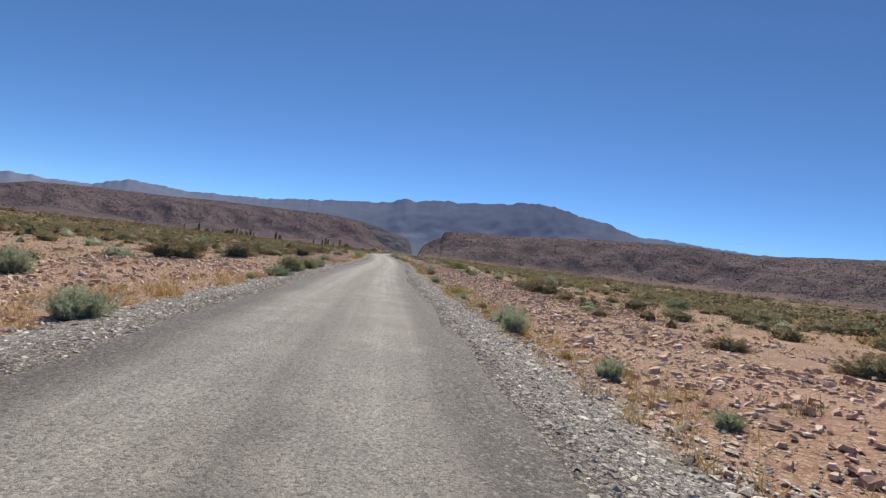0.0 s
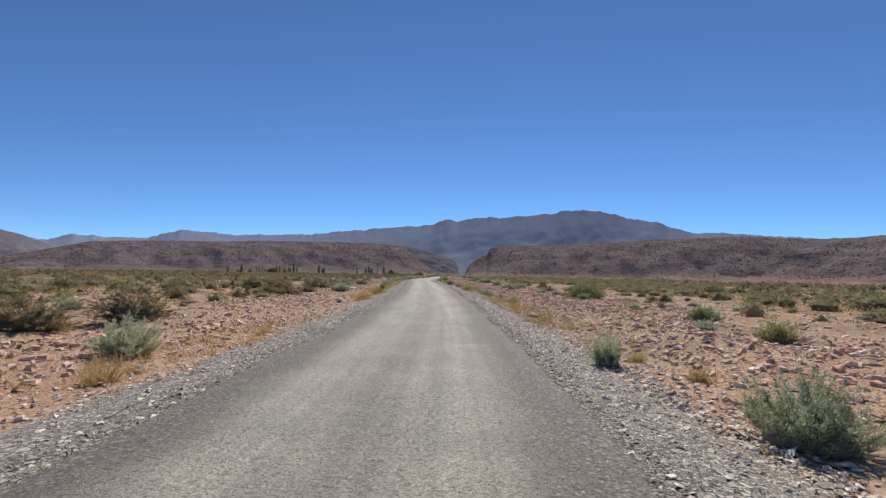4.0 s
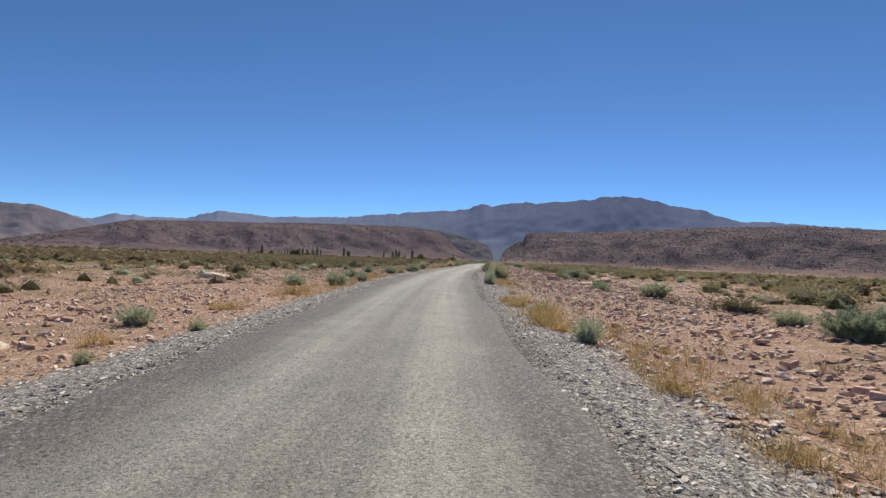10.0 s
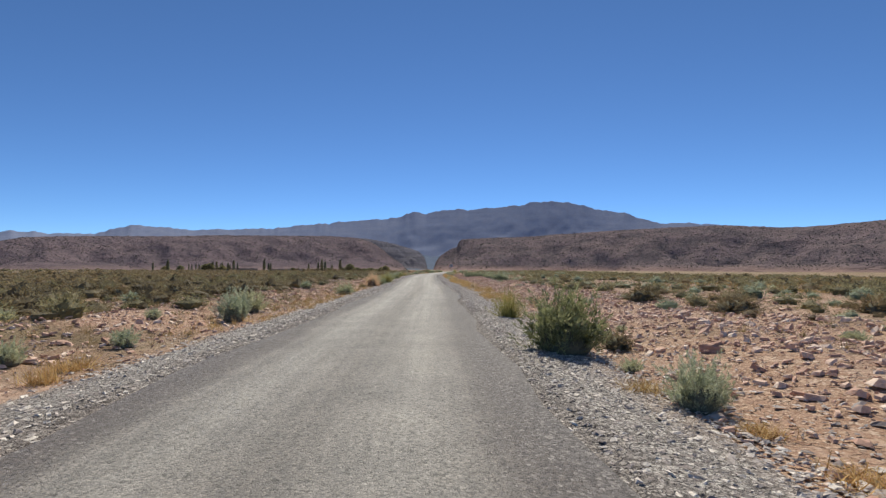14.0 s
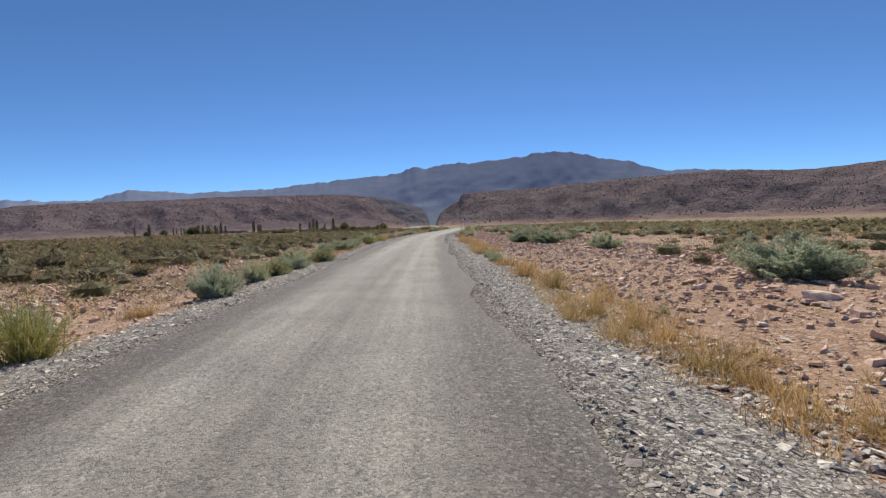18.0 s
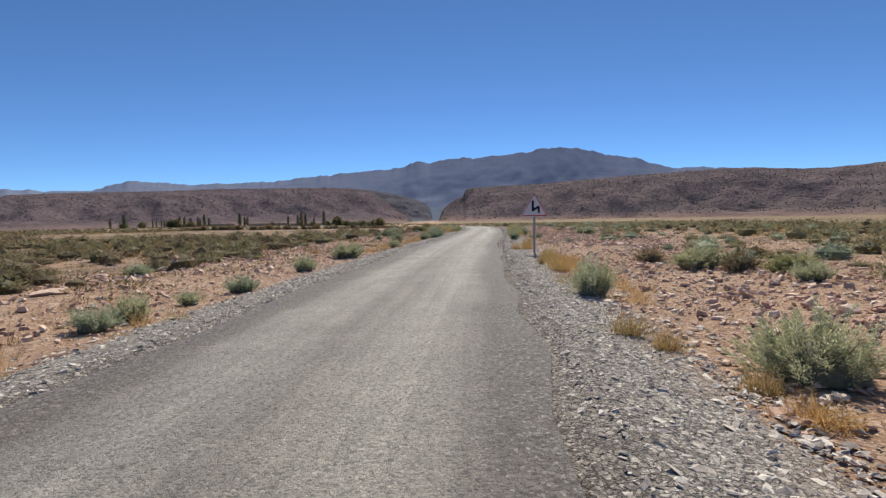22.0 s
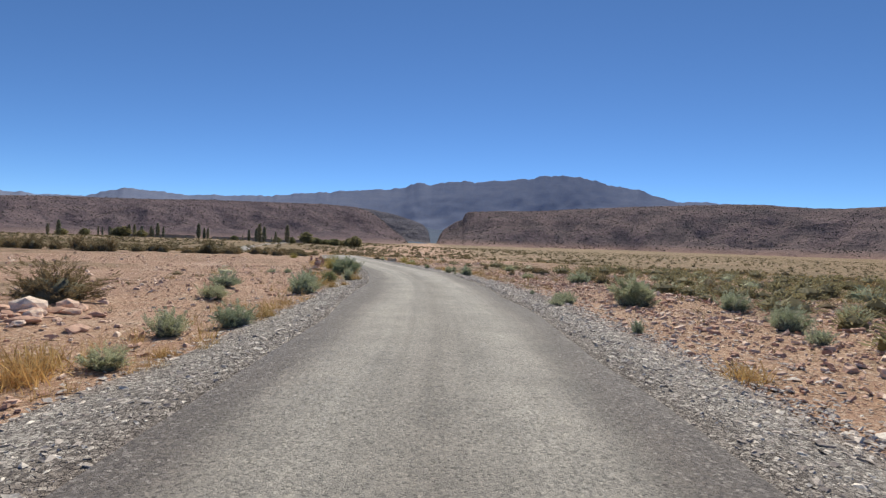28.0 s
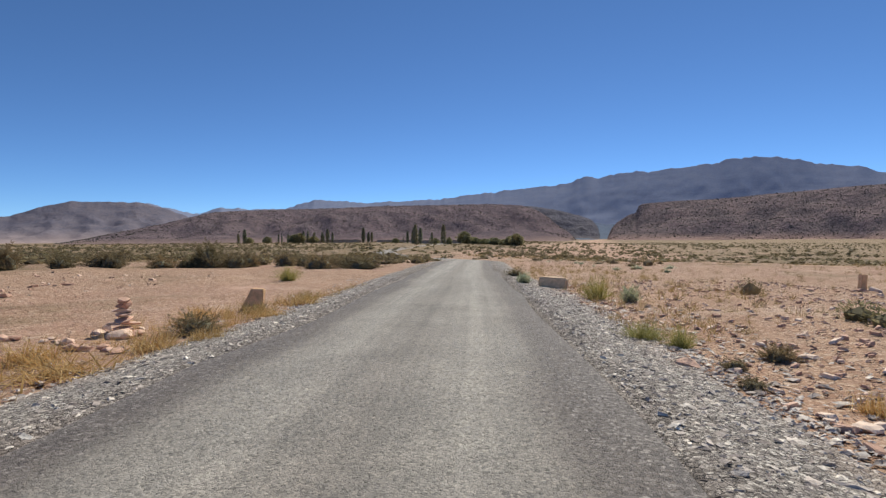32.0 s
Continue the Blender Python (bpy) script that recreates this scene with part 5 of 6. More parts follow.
plant("sage", 3.4, 281.5, 1.0, 0.72)
plant("sage", 3.56, 276.6, 0.68, 0.42)
plant("grass", 0.28, 263.3, 0.6, 0.52)
plant("grass", 0.2, 258.6, 0.4, 0.25)
plant("grass", -0.08, 257.3, 0.5, 0.4)
plant("broom", -0.2, 256.7, 0.5, 0.42)
plant("grass", -0.3, 256.1, 0.55, 0.5)
plant("grass", -0.35, 255.6, 0.6, 0.55)
plant("grass", -0.5, 254.8, 0.5, 0.5)
plant("grass", -0.6, 254.0, 0.55, 0.4)
plant("grass", -0.75, 253.1, 0.6, 0.35)
plant("grass", -0.9, 252.2, 0.6, 0.4)
plant("grass", 0.68, 265.6, 0.62, 0.36)
plant("grass", -0.6, 261.2, 0.5, 0.4)
plant("grass", 3.1, 280.6, 0.4, 0.36)
plant("grass", 2.95, 282.9, 0.75, 0.34)
plant("grass", 3.15, 283.9, 0.7, 0.3)
plant("sage", -4.56, 282.9, 0.56, 0.38)
plant("sage", -7.68, 283.0, 1.61, 0.61)
plant("grass", 3.73, 283.3, 0.47, 0.2)
plant("sage", -4.51, 283.7, 0.3, 0.17)
plant("sage", -3.6, 284.3, 1.57, 0.73)
plant("sage", -4.66, 284.4, 0.47, 0.26)
plant("grass", 3.9, 284.8, 0.56, 0.3)
plant("sage", -3.89, 286.4, 1.37, 0.8)
plant("sage", -7.39, 287.1, 1.46, 0.61)
plant("sage", 4.38, 287.8, 0.8, 0.6)
plant("scrub", -6.62, 288.2, 1.38, 0.39)
plant("grass", -2.96, 288.8, 0.6, 0.36)
plant("broom", 8.29, 289.7, 0.69, 0.38)
plant("broom", -4.73, 290.8, 0.66, 0.35)
plant("green", -8.14, 292.4, 0.55, 0.3)
plant("sage", 4.4, 292.4, 1.31, 0.82)
plant("sage", -5.46, 293.0, 1.07, 0.45)
rock(-8.46, 293.3, 0.24, 0.09)
plant("grass", -2.9, 294.7, 0.4, 0.24)
plant("broom", 5.04, 295.2, 0.8, 0.55)
plant("sage", -1.53, 295.6, 1.18, 0.55)
plant("green", -9.72, 295.8, 0.54, 0.32)
rock(-5.85, 297.4, 0.36, 0.15)
plant("scrub", 5.98, 297.5, 0.74, 0.43)
rock(10.35, 298.5, 0.58, 0.25)
plant("sage", -11.58, 298.5, 0.67, 0.45)
rock(10.31, 300.1, 0.53, 0.18)
plant("scrub", -4.24, 301.4, 0.8, 0.41)
plant("sage", -0.85, 301.7, 1.17, 0.62)
plant("sage", -2.46, 302.1, 0.64, 0.41)
plant("grass", 6.39, 308.3, 0.45, 0.24)
plant("sage", 13.71, 310.6, 0.84, 0.44)
plant("green", -5.97, 312.6, 0.72, 0.46)
plant("grass", 6.9, 313.1, 0.46, 0.31)
plant("green", 16.11, 313.4, 0.62, 0.32)
plant("broom", -4.01, 314.9, 0.73, 0.53)
plant("grass", -0.94, 314.9, 0.49, 0.31)
rock(-9.88, 315.0, 0.23, 0.09)
plant("sage", -0.68, 319.4, 0.61, 0.27)
plant("grass", 6.65, 319.5, 0.62, 0.29)
rock(-2.41, 319.5, 0.21, 0.09)
plant("grass", -0.33, 320.0, 0.32, 0.19)
rock(-9.63, 320.2, 0.29, 0.16)
rock(-6.88, 320.6, 0.34, 0.2)
plant("sage", -1.04, 321.6, 0.73, 0.43)
plant("sage", 9.39, 322.0, 0.52, 0.3)
rock(-3.68, 322.5, 0.48, 0.19)
plant("sage", -0.34, 322.5, 0.73, 0.42)
plant("sage", 6.67, 322.8, 0.27, 0.29)
plant("sage", 9.77, 323.3, 0.97, 0.5)
plant("grass", -0.13, 323.5, 0.45, 0.35)
plant("scrub", -4.5, 324.2, 1.75, 0.82)
plant("sage", 12.64, 325.3, 0.82, 0.42)
plant("sage", -2.18, 326.3, 0.88, 0.37)
plant("sage", 10.93, 327.1, 1.01, 0.56)
plant("sage", 6.25, 327.1, 0.53, 0.24)
plant("sage", 8.61, 328.0, 1.41, 0.81)
plant("sage", 6.82, 328.2, 0.59, 0.34)
rock(9.83, 328.4, 0.35, 0.16)
plant("sage", 6.69, 328.5, 0.52, 0.32)
plant("sage", -0.68, 328.9, 1.25, 0.67)
rock(-0.74, 330.1, 0.2, 0.09)
plant("sage", 6.31, 330.6, 0.18, 0.17)
plant("grass", -0.18, 330.8, 0.39, 0.29)
plant("sage", -1.03, 330.9, 0.69, 0.4)
plant("grass", 0.09, 331.6, 0.37, 0.2)
plant("grass", 0.07, 334.4, 0.61, 0.38)
rock(-1.38, 334.4, 0.51, 0.33)
plant("sage", -0.17, 334.4, 0.55, 0.56)
rock(-1.03, 334.8, 0.32, 0.12)
plant("sage", 9.67, 337.0, 1.26, 0.53)
rock(5.56, 337.2, 0.16, 0.11)
plant("sage", -4.15, 337.9, 0.52, 0.22)
plant("scrub", 11.06, 337.9, 0.86, 0.38)
plant("sage", -1.01, 339.0, 1.61, 0.84)
plant("grass", -0.61, 339.3, 0.4, 0.26)
plant("sage", -3.81, 339.4, 0.41, 0.26)
plant("grass", -2.54, 339.5, 0.75, 0.19)
plant("sage", 4.36, 341.1, 0.18, 0.21)
plant("sage", 8.17, 341.2, 0.73, 0.31)
plant("sage", 4.97, 341.6, 0.77, 0.55)
plant("grass", -0.89, 342.1, 0.54, 0.33)
plant("sage", 4.1, 343.1, 0.55, 0.42)
plant("green", -1.17, 343.7, 0.54, 0.46)
plant("scrub", 7.76, 343.9, 0.51, 0.23)
plant("scrub", 9.86, 345.3, 1.05, 0.41)
plant("broom", -2.88, 346.2, 1.2, 0.96)
plant("scrub", 9.53, 346.4, 1.11, 0.46)
plant("grass", -2.11, 346.5, 0.41, 0.14)
plant("sage", 8.07, 346.7, 0.93, 0.39)
plant("sage", 4.3, 346.7, 0.34, 0.2)
plant("grass", 4.01, 347.0, 0.41, 0.26)
plant("sage", 4.6, 347.0, 0.37, 0.41)
plant("sage", -1.89, 347.1, 0.22, 0.21)
rock(-2.65, 347.2, 0.22, 0.19)
rock(-3.51, 347.3, 0.21, 0.1)
rock(-3.75, 347.9, 0.23, 0.09)
plant("grass", 4.04, 348.3, 0.57, 0.33)
plant("grass", -2.53, 348.4, 0.43, 0.21)
rock(-3.86, 348.4, 0.21, 0.1)
plant("sage", 4.54, 348.6, 0.3, 0.14)
plant("grass", 3.98, 349.8, 0.87, 0.26)
plant("sage", -3.35, 350.2, 0.66, 0.4)
plant("grass", -3.6, 351.4, 0.6, 0.34)
plant("sage", 2.92, 350.3, 0.4, 0.32)
plant("grass", 3.65, 350.3, 0.55, 0.22)
plant("scrub", 7.08, 351.2, 0.45, 0.45)
plant("sage", -3.7, 352.7, 1.0, 0.68)
plant("sage", 5.83, 354.3, 0.34, 0.25)
plant("grass", -4.79, 355.1, 1.2, 0.27)
rock(2.66, 355.5, 0.25, 0.09)
plant("grass", 2.91, 356.0, 0.37, 0.25)
rock(-5.44, 356.4, 0.27, 0.15)
plant("scrub", 2.14, 356.5, 0.39, 0.14)
plant("scrub", -5.45, 357.9, 0.85, 0.36)
rock(1.7, 357.3, 0.28, 0.13)
plant("grass", -4.77, 357.3, 0.64, 0.25)
plant("scrub", 2.2, 357.4, 0.33, 0.15)
plant("scrub", 2.83, 358.1, 0.53, 0.22)
plant("broom", 1.8, 358.6, 0.46, 0.35)
plant("broom", 1.37, 359.1, 0.78, 0.31)
plant("grass", -5.46, 359.8, 0.81, 0.24)
plant("sage", 1.51, 364.9, 0.63, 0.43)
plant("broom", 0.69, 365.4, 1.02, 0.74)
plant("broom", -10.86, 369.2, 1.13, 0.66)
plant("sage", -1.74, 369.6, 0.7, 0.42)
plant("scrub", -2.72, 374.2, 1.0, 0.39)


# dense bushes and rubble between the road and the open field
for kind, x, y, w, h in (
    ("scrub", -7.3, 293.0, 0.97, 0.62), ("scrub", -6.25, 292.4, 0.8, 0.56), ("scrub", -5.6, 292.6, 1.0, 0.64), ("green", -5.0, 292.9, 1.1, 0.52),
    ("green", -4.85, 293.6, 0.8, 0.5), ("scrub", -4.6, 294.2, 1.1, 0.58), ("scrub", -4.75, 296.9, 0.95, 0.6), ("scrub", -4.8, 298.6, 0.8, 0.4),
    ("sage", -4.15, 296.1, 0.6, 0.26), ("green", -3.7, 298.3, 0.72, 0.6), ("scrub", -3.25, 299.5, 1.1, 0.5), ("scrub", -3.05, 302.6, 0.95, 0.36),
    ("broom", -1.2, 295.1, 0.64, 0.58), ("broom", -0.95, 297.3, 0.62, 0.54), ("broom", -2.2, 292.9, 0.5, 0.34), ("grass", -1.8, 293.9, 0.85, 0.28),
    ("sage", -4.25, 290.5, 0.38, 0.26), ("broom", -4.55, 290.0, 0.3, 0.36), ("sage", -5.5, 291.0, 0.5, 0.26), ("scrub", -8.6, 294.0, 1.2, 0.6),
    ("scrub", -10.2, 294.6, 1.4, 0.66), ("scrub", -12.0, 296.2, 1.3, 0.6), ("sage", -2.8, 328.6, 1.0, 0.4), ("sage", -1.35, 332.6, 0.8, 0.5),
    ("green", -0.75, 333.4, 0.7, 0.46), ("grass", -1.4, 319.3, 0.9, 0.4), ("grass", -2.0, 319.0, 0.8, 0.44), ("grass", -1.1, 318.7, 0.7, 0.36),
    ("grass", -2.6, 319.6, 0.8, 0.36), ("grass", 0.05, 256.2, 0.6, 0.3), ("grass", 0.12, 255.3, 0.7, 0.38), ("grass", 0.0, 254.4, 0.6, 0.42), ("grass", -0.75, 331.9, 0.7, 0.4), ("grass", -6.1, 360.4, 0.8, 0.3), ("grass", -6.9, 359.7, 0.7, 0.28),
    ("grass", -5.9, 361.9, 0.9, 0.34), ("grass", -6.6, 363.2, 0.8, 0.3), ("grass", -5.0, 356.6, 0.8, 0.3), ("grass", -5.9, 355.6, 1.0, 0.32),
):
    plant(kind, x, y, w, h)
# the dark hedge along the far side of the field
hedge = random.Random(40)
for k in range(34):
    u = k / 33
    hx = float(np.interp(u, (0, 0.4, 0.6, 0.78, 1.0), (-62, -41, -31.5, -24, -12.4))) + hedge.uniform(-0.7, 0.7)
    hy = float(np.interp(u, (0, 0.4, 0.6, 0.78, 1.0), (366, 371, 374, 381, 381.5))) + hedge.uniform(-1.2, 1.2)
    tall = hedge.uniform(0.8, 1.35) * (1.25 if u < 0.62 else 0.85)
    plant("scrub", hx, hy, hedge.uniform(1.5, 2.9), tall)
plant("scrub", -24.2, 380.8, 2.4, 1.7)
for k in range(30):
    s = hedge.uniform(0.16, 0.46)
    rock(-3.55 + hedge.gauss(0, 0.75), 322.2 + hedge.gauss(0, 0.7), s, s * 0.5)
rock(-3.9, 322.7, 0.58, 0.3)
rock(-6.35, 357.35, 0.42, 0.3)
for k in range(14):
    s = hedge.uniform(0.12, 0.26)
    rock(-7.4 + k * 0.16 + hedge.uniform(-0.15, 0.15), 356.6 + hedge.uniform(-0.3, 0.3), s, s * 0.5)


# ---------------------------------------------------------------- the road sign
def prism(outline, y0, y1):
    bm = bmesh.new()
    a = [bm.verts.new((x, y0, z)) for x, z in outline]
    b = [bm.verts.new((x, y1, z)) for x, z in outline]
    bm.faces.new(a)
    bm.faces.new(b[::-1])
    for i in range(len(a)):
        j = (i + 1) % len(a)
        bm.faces.new((a[i], b[i], b[j], a[j]))
    bmesh.ops.recalc_face_normals(bm, faces=bm.faces)
    return bm


def round_triangle(side, radius, base):
    h = side * math.sqrt(3) / 2
    out = []
    for cx, cz, a0 in ((-side / 2 + radius * 1.732, base + radius, 150), (side / 2 - radius * 1.732, base + radius, 270), (0, base + h - 2 * radius, 30)):
        for k in range(7):
            a = radians(a0 + 120 * k / 6)
            out.append((cx + radius * math.cos(a), cz + radius * math.sin(a)))
    return out


def ring_prism(outer, inner, y0, y1):
    bm = bmesh.new()
    n = len(outer)
    v = [[bm.verts.new((p[0], y, p[1])) for p in line] for line, y in ((outer, y0), (inner, y0), (outer, y1), (inner, y1))]
    for i in range(n):
        j = (i + 1) % n
        bm.faces.new((v[0][i], v[0][j], v[1][j], v[1][i]))
        bm.faces.new((v[2][i], v[3][i], v[3][j], v[2][j]))
        bm.faces.new((v[0][i], v[2][i], v[2][j], v[0][j]))
        bm.faces.new((v[1][i], v[1][j], v[3][j], v[3][i]))
    bmesh.ops.recalc_face_normals(bm, faces=bm.faces)
    return bm


def road_sign(x, y):
    root = new("warning_sign")
    root.location = (x, y, float(ground_z(x, y)))
    low = 1.47
    plate = part("plate", bm_mesh("plate", prism(round_triangle(1.1, 0.05, low), -0.008, 0.012), WHITE_PAINT), root)
    part("border", bm_mesh("border", ring_prism(round_triangle(1.035, 0.035, low + 0.026), round_triangle(0.92, 0.02, low + 0.066), -0.012, -0.008), RED_PAINT), plate, "red painted border")
    bend = [(-0.095, 0.20), (-0.095, 0.52), (-0.115, 0.52), (-0.055, 0.60), (0.005, 0.52), (-0.012, 0.52), (-0.012, 0.305), (0.12, 0.385), (0.185, 0.385), (0.2, 0.36),
            (0.2, 0.115), (0.158, 0.15), (0.116, 0.115), (0.116, 0.285), (-0.01, 0.205), (-0.06, 0.185)]
    part("arrow", bm_mesh("arrow", prism([(a * 1.09, low + b * 1.09) for a, b in bend], -0.013, -0.0085), BLACK_PAINT), plate, "black double-bend arrow")
    bm = bmesh.new()
    bmesh.ops.create_cube(bm, size=1, matrix=Matrix.Translation((0, 0.045, 1.03)) @ Matrix.Diagonal((0.08, 0.04, 2.16, 1)))
    bmesh.ops.bevel(bm, geom=bm.edges[:], offset=0.008, segments=2, affect="EDGES")
    part("post", bm_mesh("post", bm, GALV), root, "grey galvanised steel post")
    for z in (low + 0.2, low + 0.52):
        bm = bmesh.new()
        bmesh.ops.create_cube(bm, size=1, matrix=Matrix.Translation((0, 0.03, z)) @ Matrix.Diagonal((0.2, 0.03, 0.035, 1)))
        part("bracket", bm_mesh("bracket", bm, GALV), root)
    bm = bmesh.new()
    bmesh.ops.create_cone(bm, cap_ends=True, segments=10, radius1=0.3, radius2=0.22, depth=0.12, matrix=Matrix.Translation((-0.08, 0, 0.0)))
    for v in bm.verts:
        v.co.x *= 1 + 0.12 * math.sin(v.co.y * 17)
    part("footing", bm_mesh("footing", bm, CONCRETE), root, "rough pale concrete footing")
    tagged(root, "triangular red-bordered white double-bend warning sign on a grey post", "road sign")


road_sign(-0.22, 259.05)


# ---------------------------------------------------------------- cairns and blocks
def cairn(x, y, h, count, seed, label, wide=0.62):
    """Flat stones piled one on another, narrower upward, with a few loose ones about the foot."""
    r = random.Random(seed)
    root = new("cairn")
    root.location = (x, y, float(ground_z(x, y)))
    z = -0.03
    for i in range(count):
        t = h / count * r.uniform(0.85, 1.2)
        w = wide * h * (1.2 - 0.68 * i / count) * r.uniform(0.85, 1.15)
        ob = part("stone", r.choice(ROCKS), root)
        ob.matrix_basis = pose(r.uniform(-0.04, 0.04), r.uniform(-0.03, 0.03), z + t * 0.5, r.uniform(-7, 7), r.uniform(-7, 7), r.uniform(0, 360)) @ Matrix.Diagonal((w * 1.25, w, t * 2.3, 1))
        z += t * 0.93
    for k in range(8):
        ob = part("stone", r.choice(ROCKS), root)
        s = r.uniform(0.14, 0.3)
        a = r.uniform(0, 6.28)
        ob.matrix_basis = pose(math.cos(a) * r.uniform(0.25, 0.5), math.sin(a) * r.uniform(0.2, 0.45), 0.04, 0, 0, r.uniform(0, 360)) @ Matrix.Diagonal((s * 1.2, s, s * 1.1, 1))
    return tagged(root, label, "cairn", "stacked stone markers")


def standing_stones(x, y, h, label):
    """Two slim stones set on end, leaning together on a bed of rubble."""
    r = random.Random(12)
    root = new("cairn")
    root.location = (x, y, float(ground_z(x, y)))
    for dx, tall, lean in ((-0.1, 0.78, 24), (0.09, 1.0, 9)):
        ob = part("upright_stone", ROCKS[2], root)
        ob.matrix_basis = pose(dx, 0, tall * h * 0.47, 0, lean, r.uniform(0, 90)) @ Matrix.Diagonal((0.24, 0.22, tall * h * 1.35, 1))
    for k in range(9):
        ob = part("stone", r.choice(ROCKS), root)
        s = r.uniform(0.12, 0.26)
        ob.matrix_basis = pose(r.uniform(-0.4, 0.5), r.uniform(-0.35, 0.3), 0.04, 0, 0, r.uniform(0, 360)) @ Matrix.Diagonal((s * 1.2, s, s * 1.2, 1))
    return tagged(root, label, "cairn", "stacked stone markers")


cairn(-6.6, 357.6, 0.7, 8, 5, "tall cairn of flat reddish stones on stony soil", 0.56)
cairn(-3.48, 344.6, 0.72, 7, 6, "cairn of flat dark-red stones beside a bush")
standing_stones(-4.28, 350.1, 0.58, "pair of slim reddish stones standing on rubble")
cairn(-4.2, 294.0, 0.5, 4, 10, "low cairn of flat stones on pale rubble")
cairn(-4.47, 294.9, 0.32, 3, 13, "small cairn of flat stones beside scrub")
cairn(-1.86, 335.3, 0.46, 3, 14, "squat cairn of red blocks beside the gravel")
cairn(-6.52, 286.7, 0.5, 3, 8, "small cairn of two rounded stones among shrubs")
cairn(-11.6, 253.8, 0.5, 3, 9, "small pale cairn standing among low scrub")


def worn_block(name, x, y, size, turn, lean, material, label, cat, wedge=0.0):
    bm = bmesh.new()
    bmesh.ops.create_cube(bm, size=1, matrix=Matrix.Diagonal((*size, 1)))
    bmesh.ops.bevel(bm, geom=bm.edges[:], offset=min(size) * 0.12, segments=2, affect="EDGES")
    bmesh.ops.subdivide_edges(bm, edges=bm.edges[:], cuts=1)
    r = random.Random(int(y))
    for v in bm.verts:
        v.co += Vector((r.uniform(-1, 1), r.uniform(-1, 1), r.uniform(-1, 1))) * min(size) * 0.05
        if v.co.x < 0:
            v.co.x *= 1 - wedge * (v.co.z / size[2] + 0.5)
    ob = new(name, bm_mesh(name, bm, material))
    ob.matrix_basis = pose(x, y, float(ground_z(x, y)) + size[2] * 0.42, 0, lean, turn)
    return tagged(ob, label, cat)


worn_block("stone_slab", -6.62, 361.0, (0.5, 0.17, 0.52), 12, 5, TAN_STONE, "leaning tan stone slab set upright by the road", "stone", 0.95)
worn_block("stone_post", 8.35, 369.6, (0.2, 0.16, 0.5), 20, 3, TAN_STONE, "short upright reddish stone at the edge of a field", "stone", 0.2)
worn_block("concrete_block", -0.65, 368.7, (0.95, 0.3, 0.4), -16, 3, CONCRETE, "low weathered pale concrete block beside the gravel", "block")


# ---------------------------------------------------------------- the oasis trees far ahead
def crown_mesh(name, seed, count, shape, leaf, material):
    r = np.random.RandomState(seed)
    z = r.uniform(0.06, 1.0, count)
    a = r.uniform(0, 2 * np.pi, count)
    rad = np.interp(z, [p[0] for p in shape], [p[1] for p in shape]) * np.sqrt(r.uniform(0.15, 1, count)) * (1 + 0.25 * np.sin(z * 23 + a * 2))
    at = np.stack([rad * np.cos(a), rad * np.sin(a), z], -1)
    way = unit(np.stack([np.cos(a), np.sin(a), r.uniform(0.4, 1.6, count)], -1) + r.normal(0, 0.3, (count, 3)))
    s = leaf * r.uniform(0.6, 1.4, count)
    v, f = leaves(at, way, s, s * 0.4, r)
    return mesh_from(name, v, f, material)


def trunk_mesh(seed, width):
    r = random.Random(seed)
    bm = bmesh.new()
    bmesh.ops.create_cone(bm, cap_ends=True, segments=7, radius1=width, radius2=width * 0.25, depth=0.9, matrix=Matrix.Translation((0, 0, 0.43)))
    for k in range(8):
        z, a = r.uniform(0.15, 0.7), r.uniform(0, 360)
        bmesh.ops.create_cone(bm, cap_ends=False, segments=5, radius1=width * 0.3, radius2=width * 0.08, depth=0.22,
                              matrix=Matrix.Translation((0, 0, z)) @ pose(0, 0, 0, 0, 0, a) @ pose(0.04, 0, 0.08, 0, 22, 0))
    return bm_mesh("trunk", bm, TWIG)


POPLAR_SHAPE = ((0, 0.03), (0.2, 0.095), (0.45, 0.115), (0.75, 0.08), (1.0, 0.012))
ROUND_SHAPE = ((0, 0.25), (0.2, 0.55), (0.5, 0.66), (0.8, 0.45), (1.0, 0.1))
POPLARS = [(trunk_mesh(s, 0.018), crown_mesh("crown", s, 1500, POPLAR_SHAPE, 0.055, POPLAR)) for s in (81, 82, 83)]
ROUNDS = [(trunk_mesh(s, 0.05), crown_mesh("crown", s, 1300, ROUND_SHAPE, 0.16, ORCHARD)) for s in (84, 85)]


def tree(name, kinds, x, y, h, label, group, wide=1.0):
    r = random.Random(int(x * 7 + y))
    root = new(name)
    for me in r.choice(kinds):
        part(me.name.split(".")[0], me, root)
    root.matrix_basis = Matrix.Translation((x, y, float(ground_z(x, y)) - 0.1)) @ Matrix.Rotation(r.uniform(0, 6.28), 4, "Z") @ Matrix.Diagonal((h * wide, h * wide, h, 1))
    return tagged(root, label, "tree", group)


def poplar(x, y, h, wide=1.0):
    tree("poplar_tree", POPLARS, x, y, h, "tall narrow dark poplar standing in the oasis", "poplars in the oasis", wide)


def oasis_tree(x, y, h, wide=0.8):
    tree("oasis_tree", ROUNDS, x, y, h, "dark rounded orchard tree standing in the oasis", "orchard trees", wide)


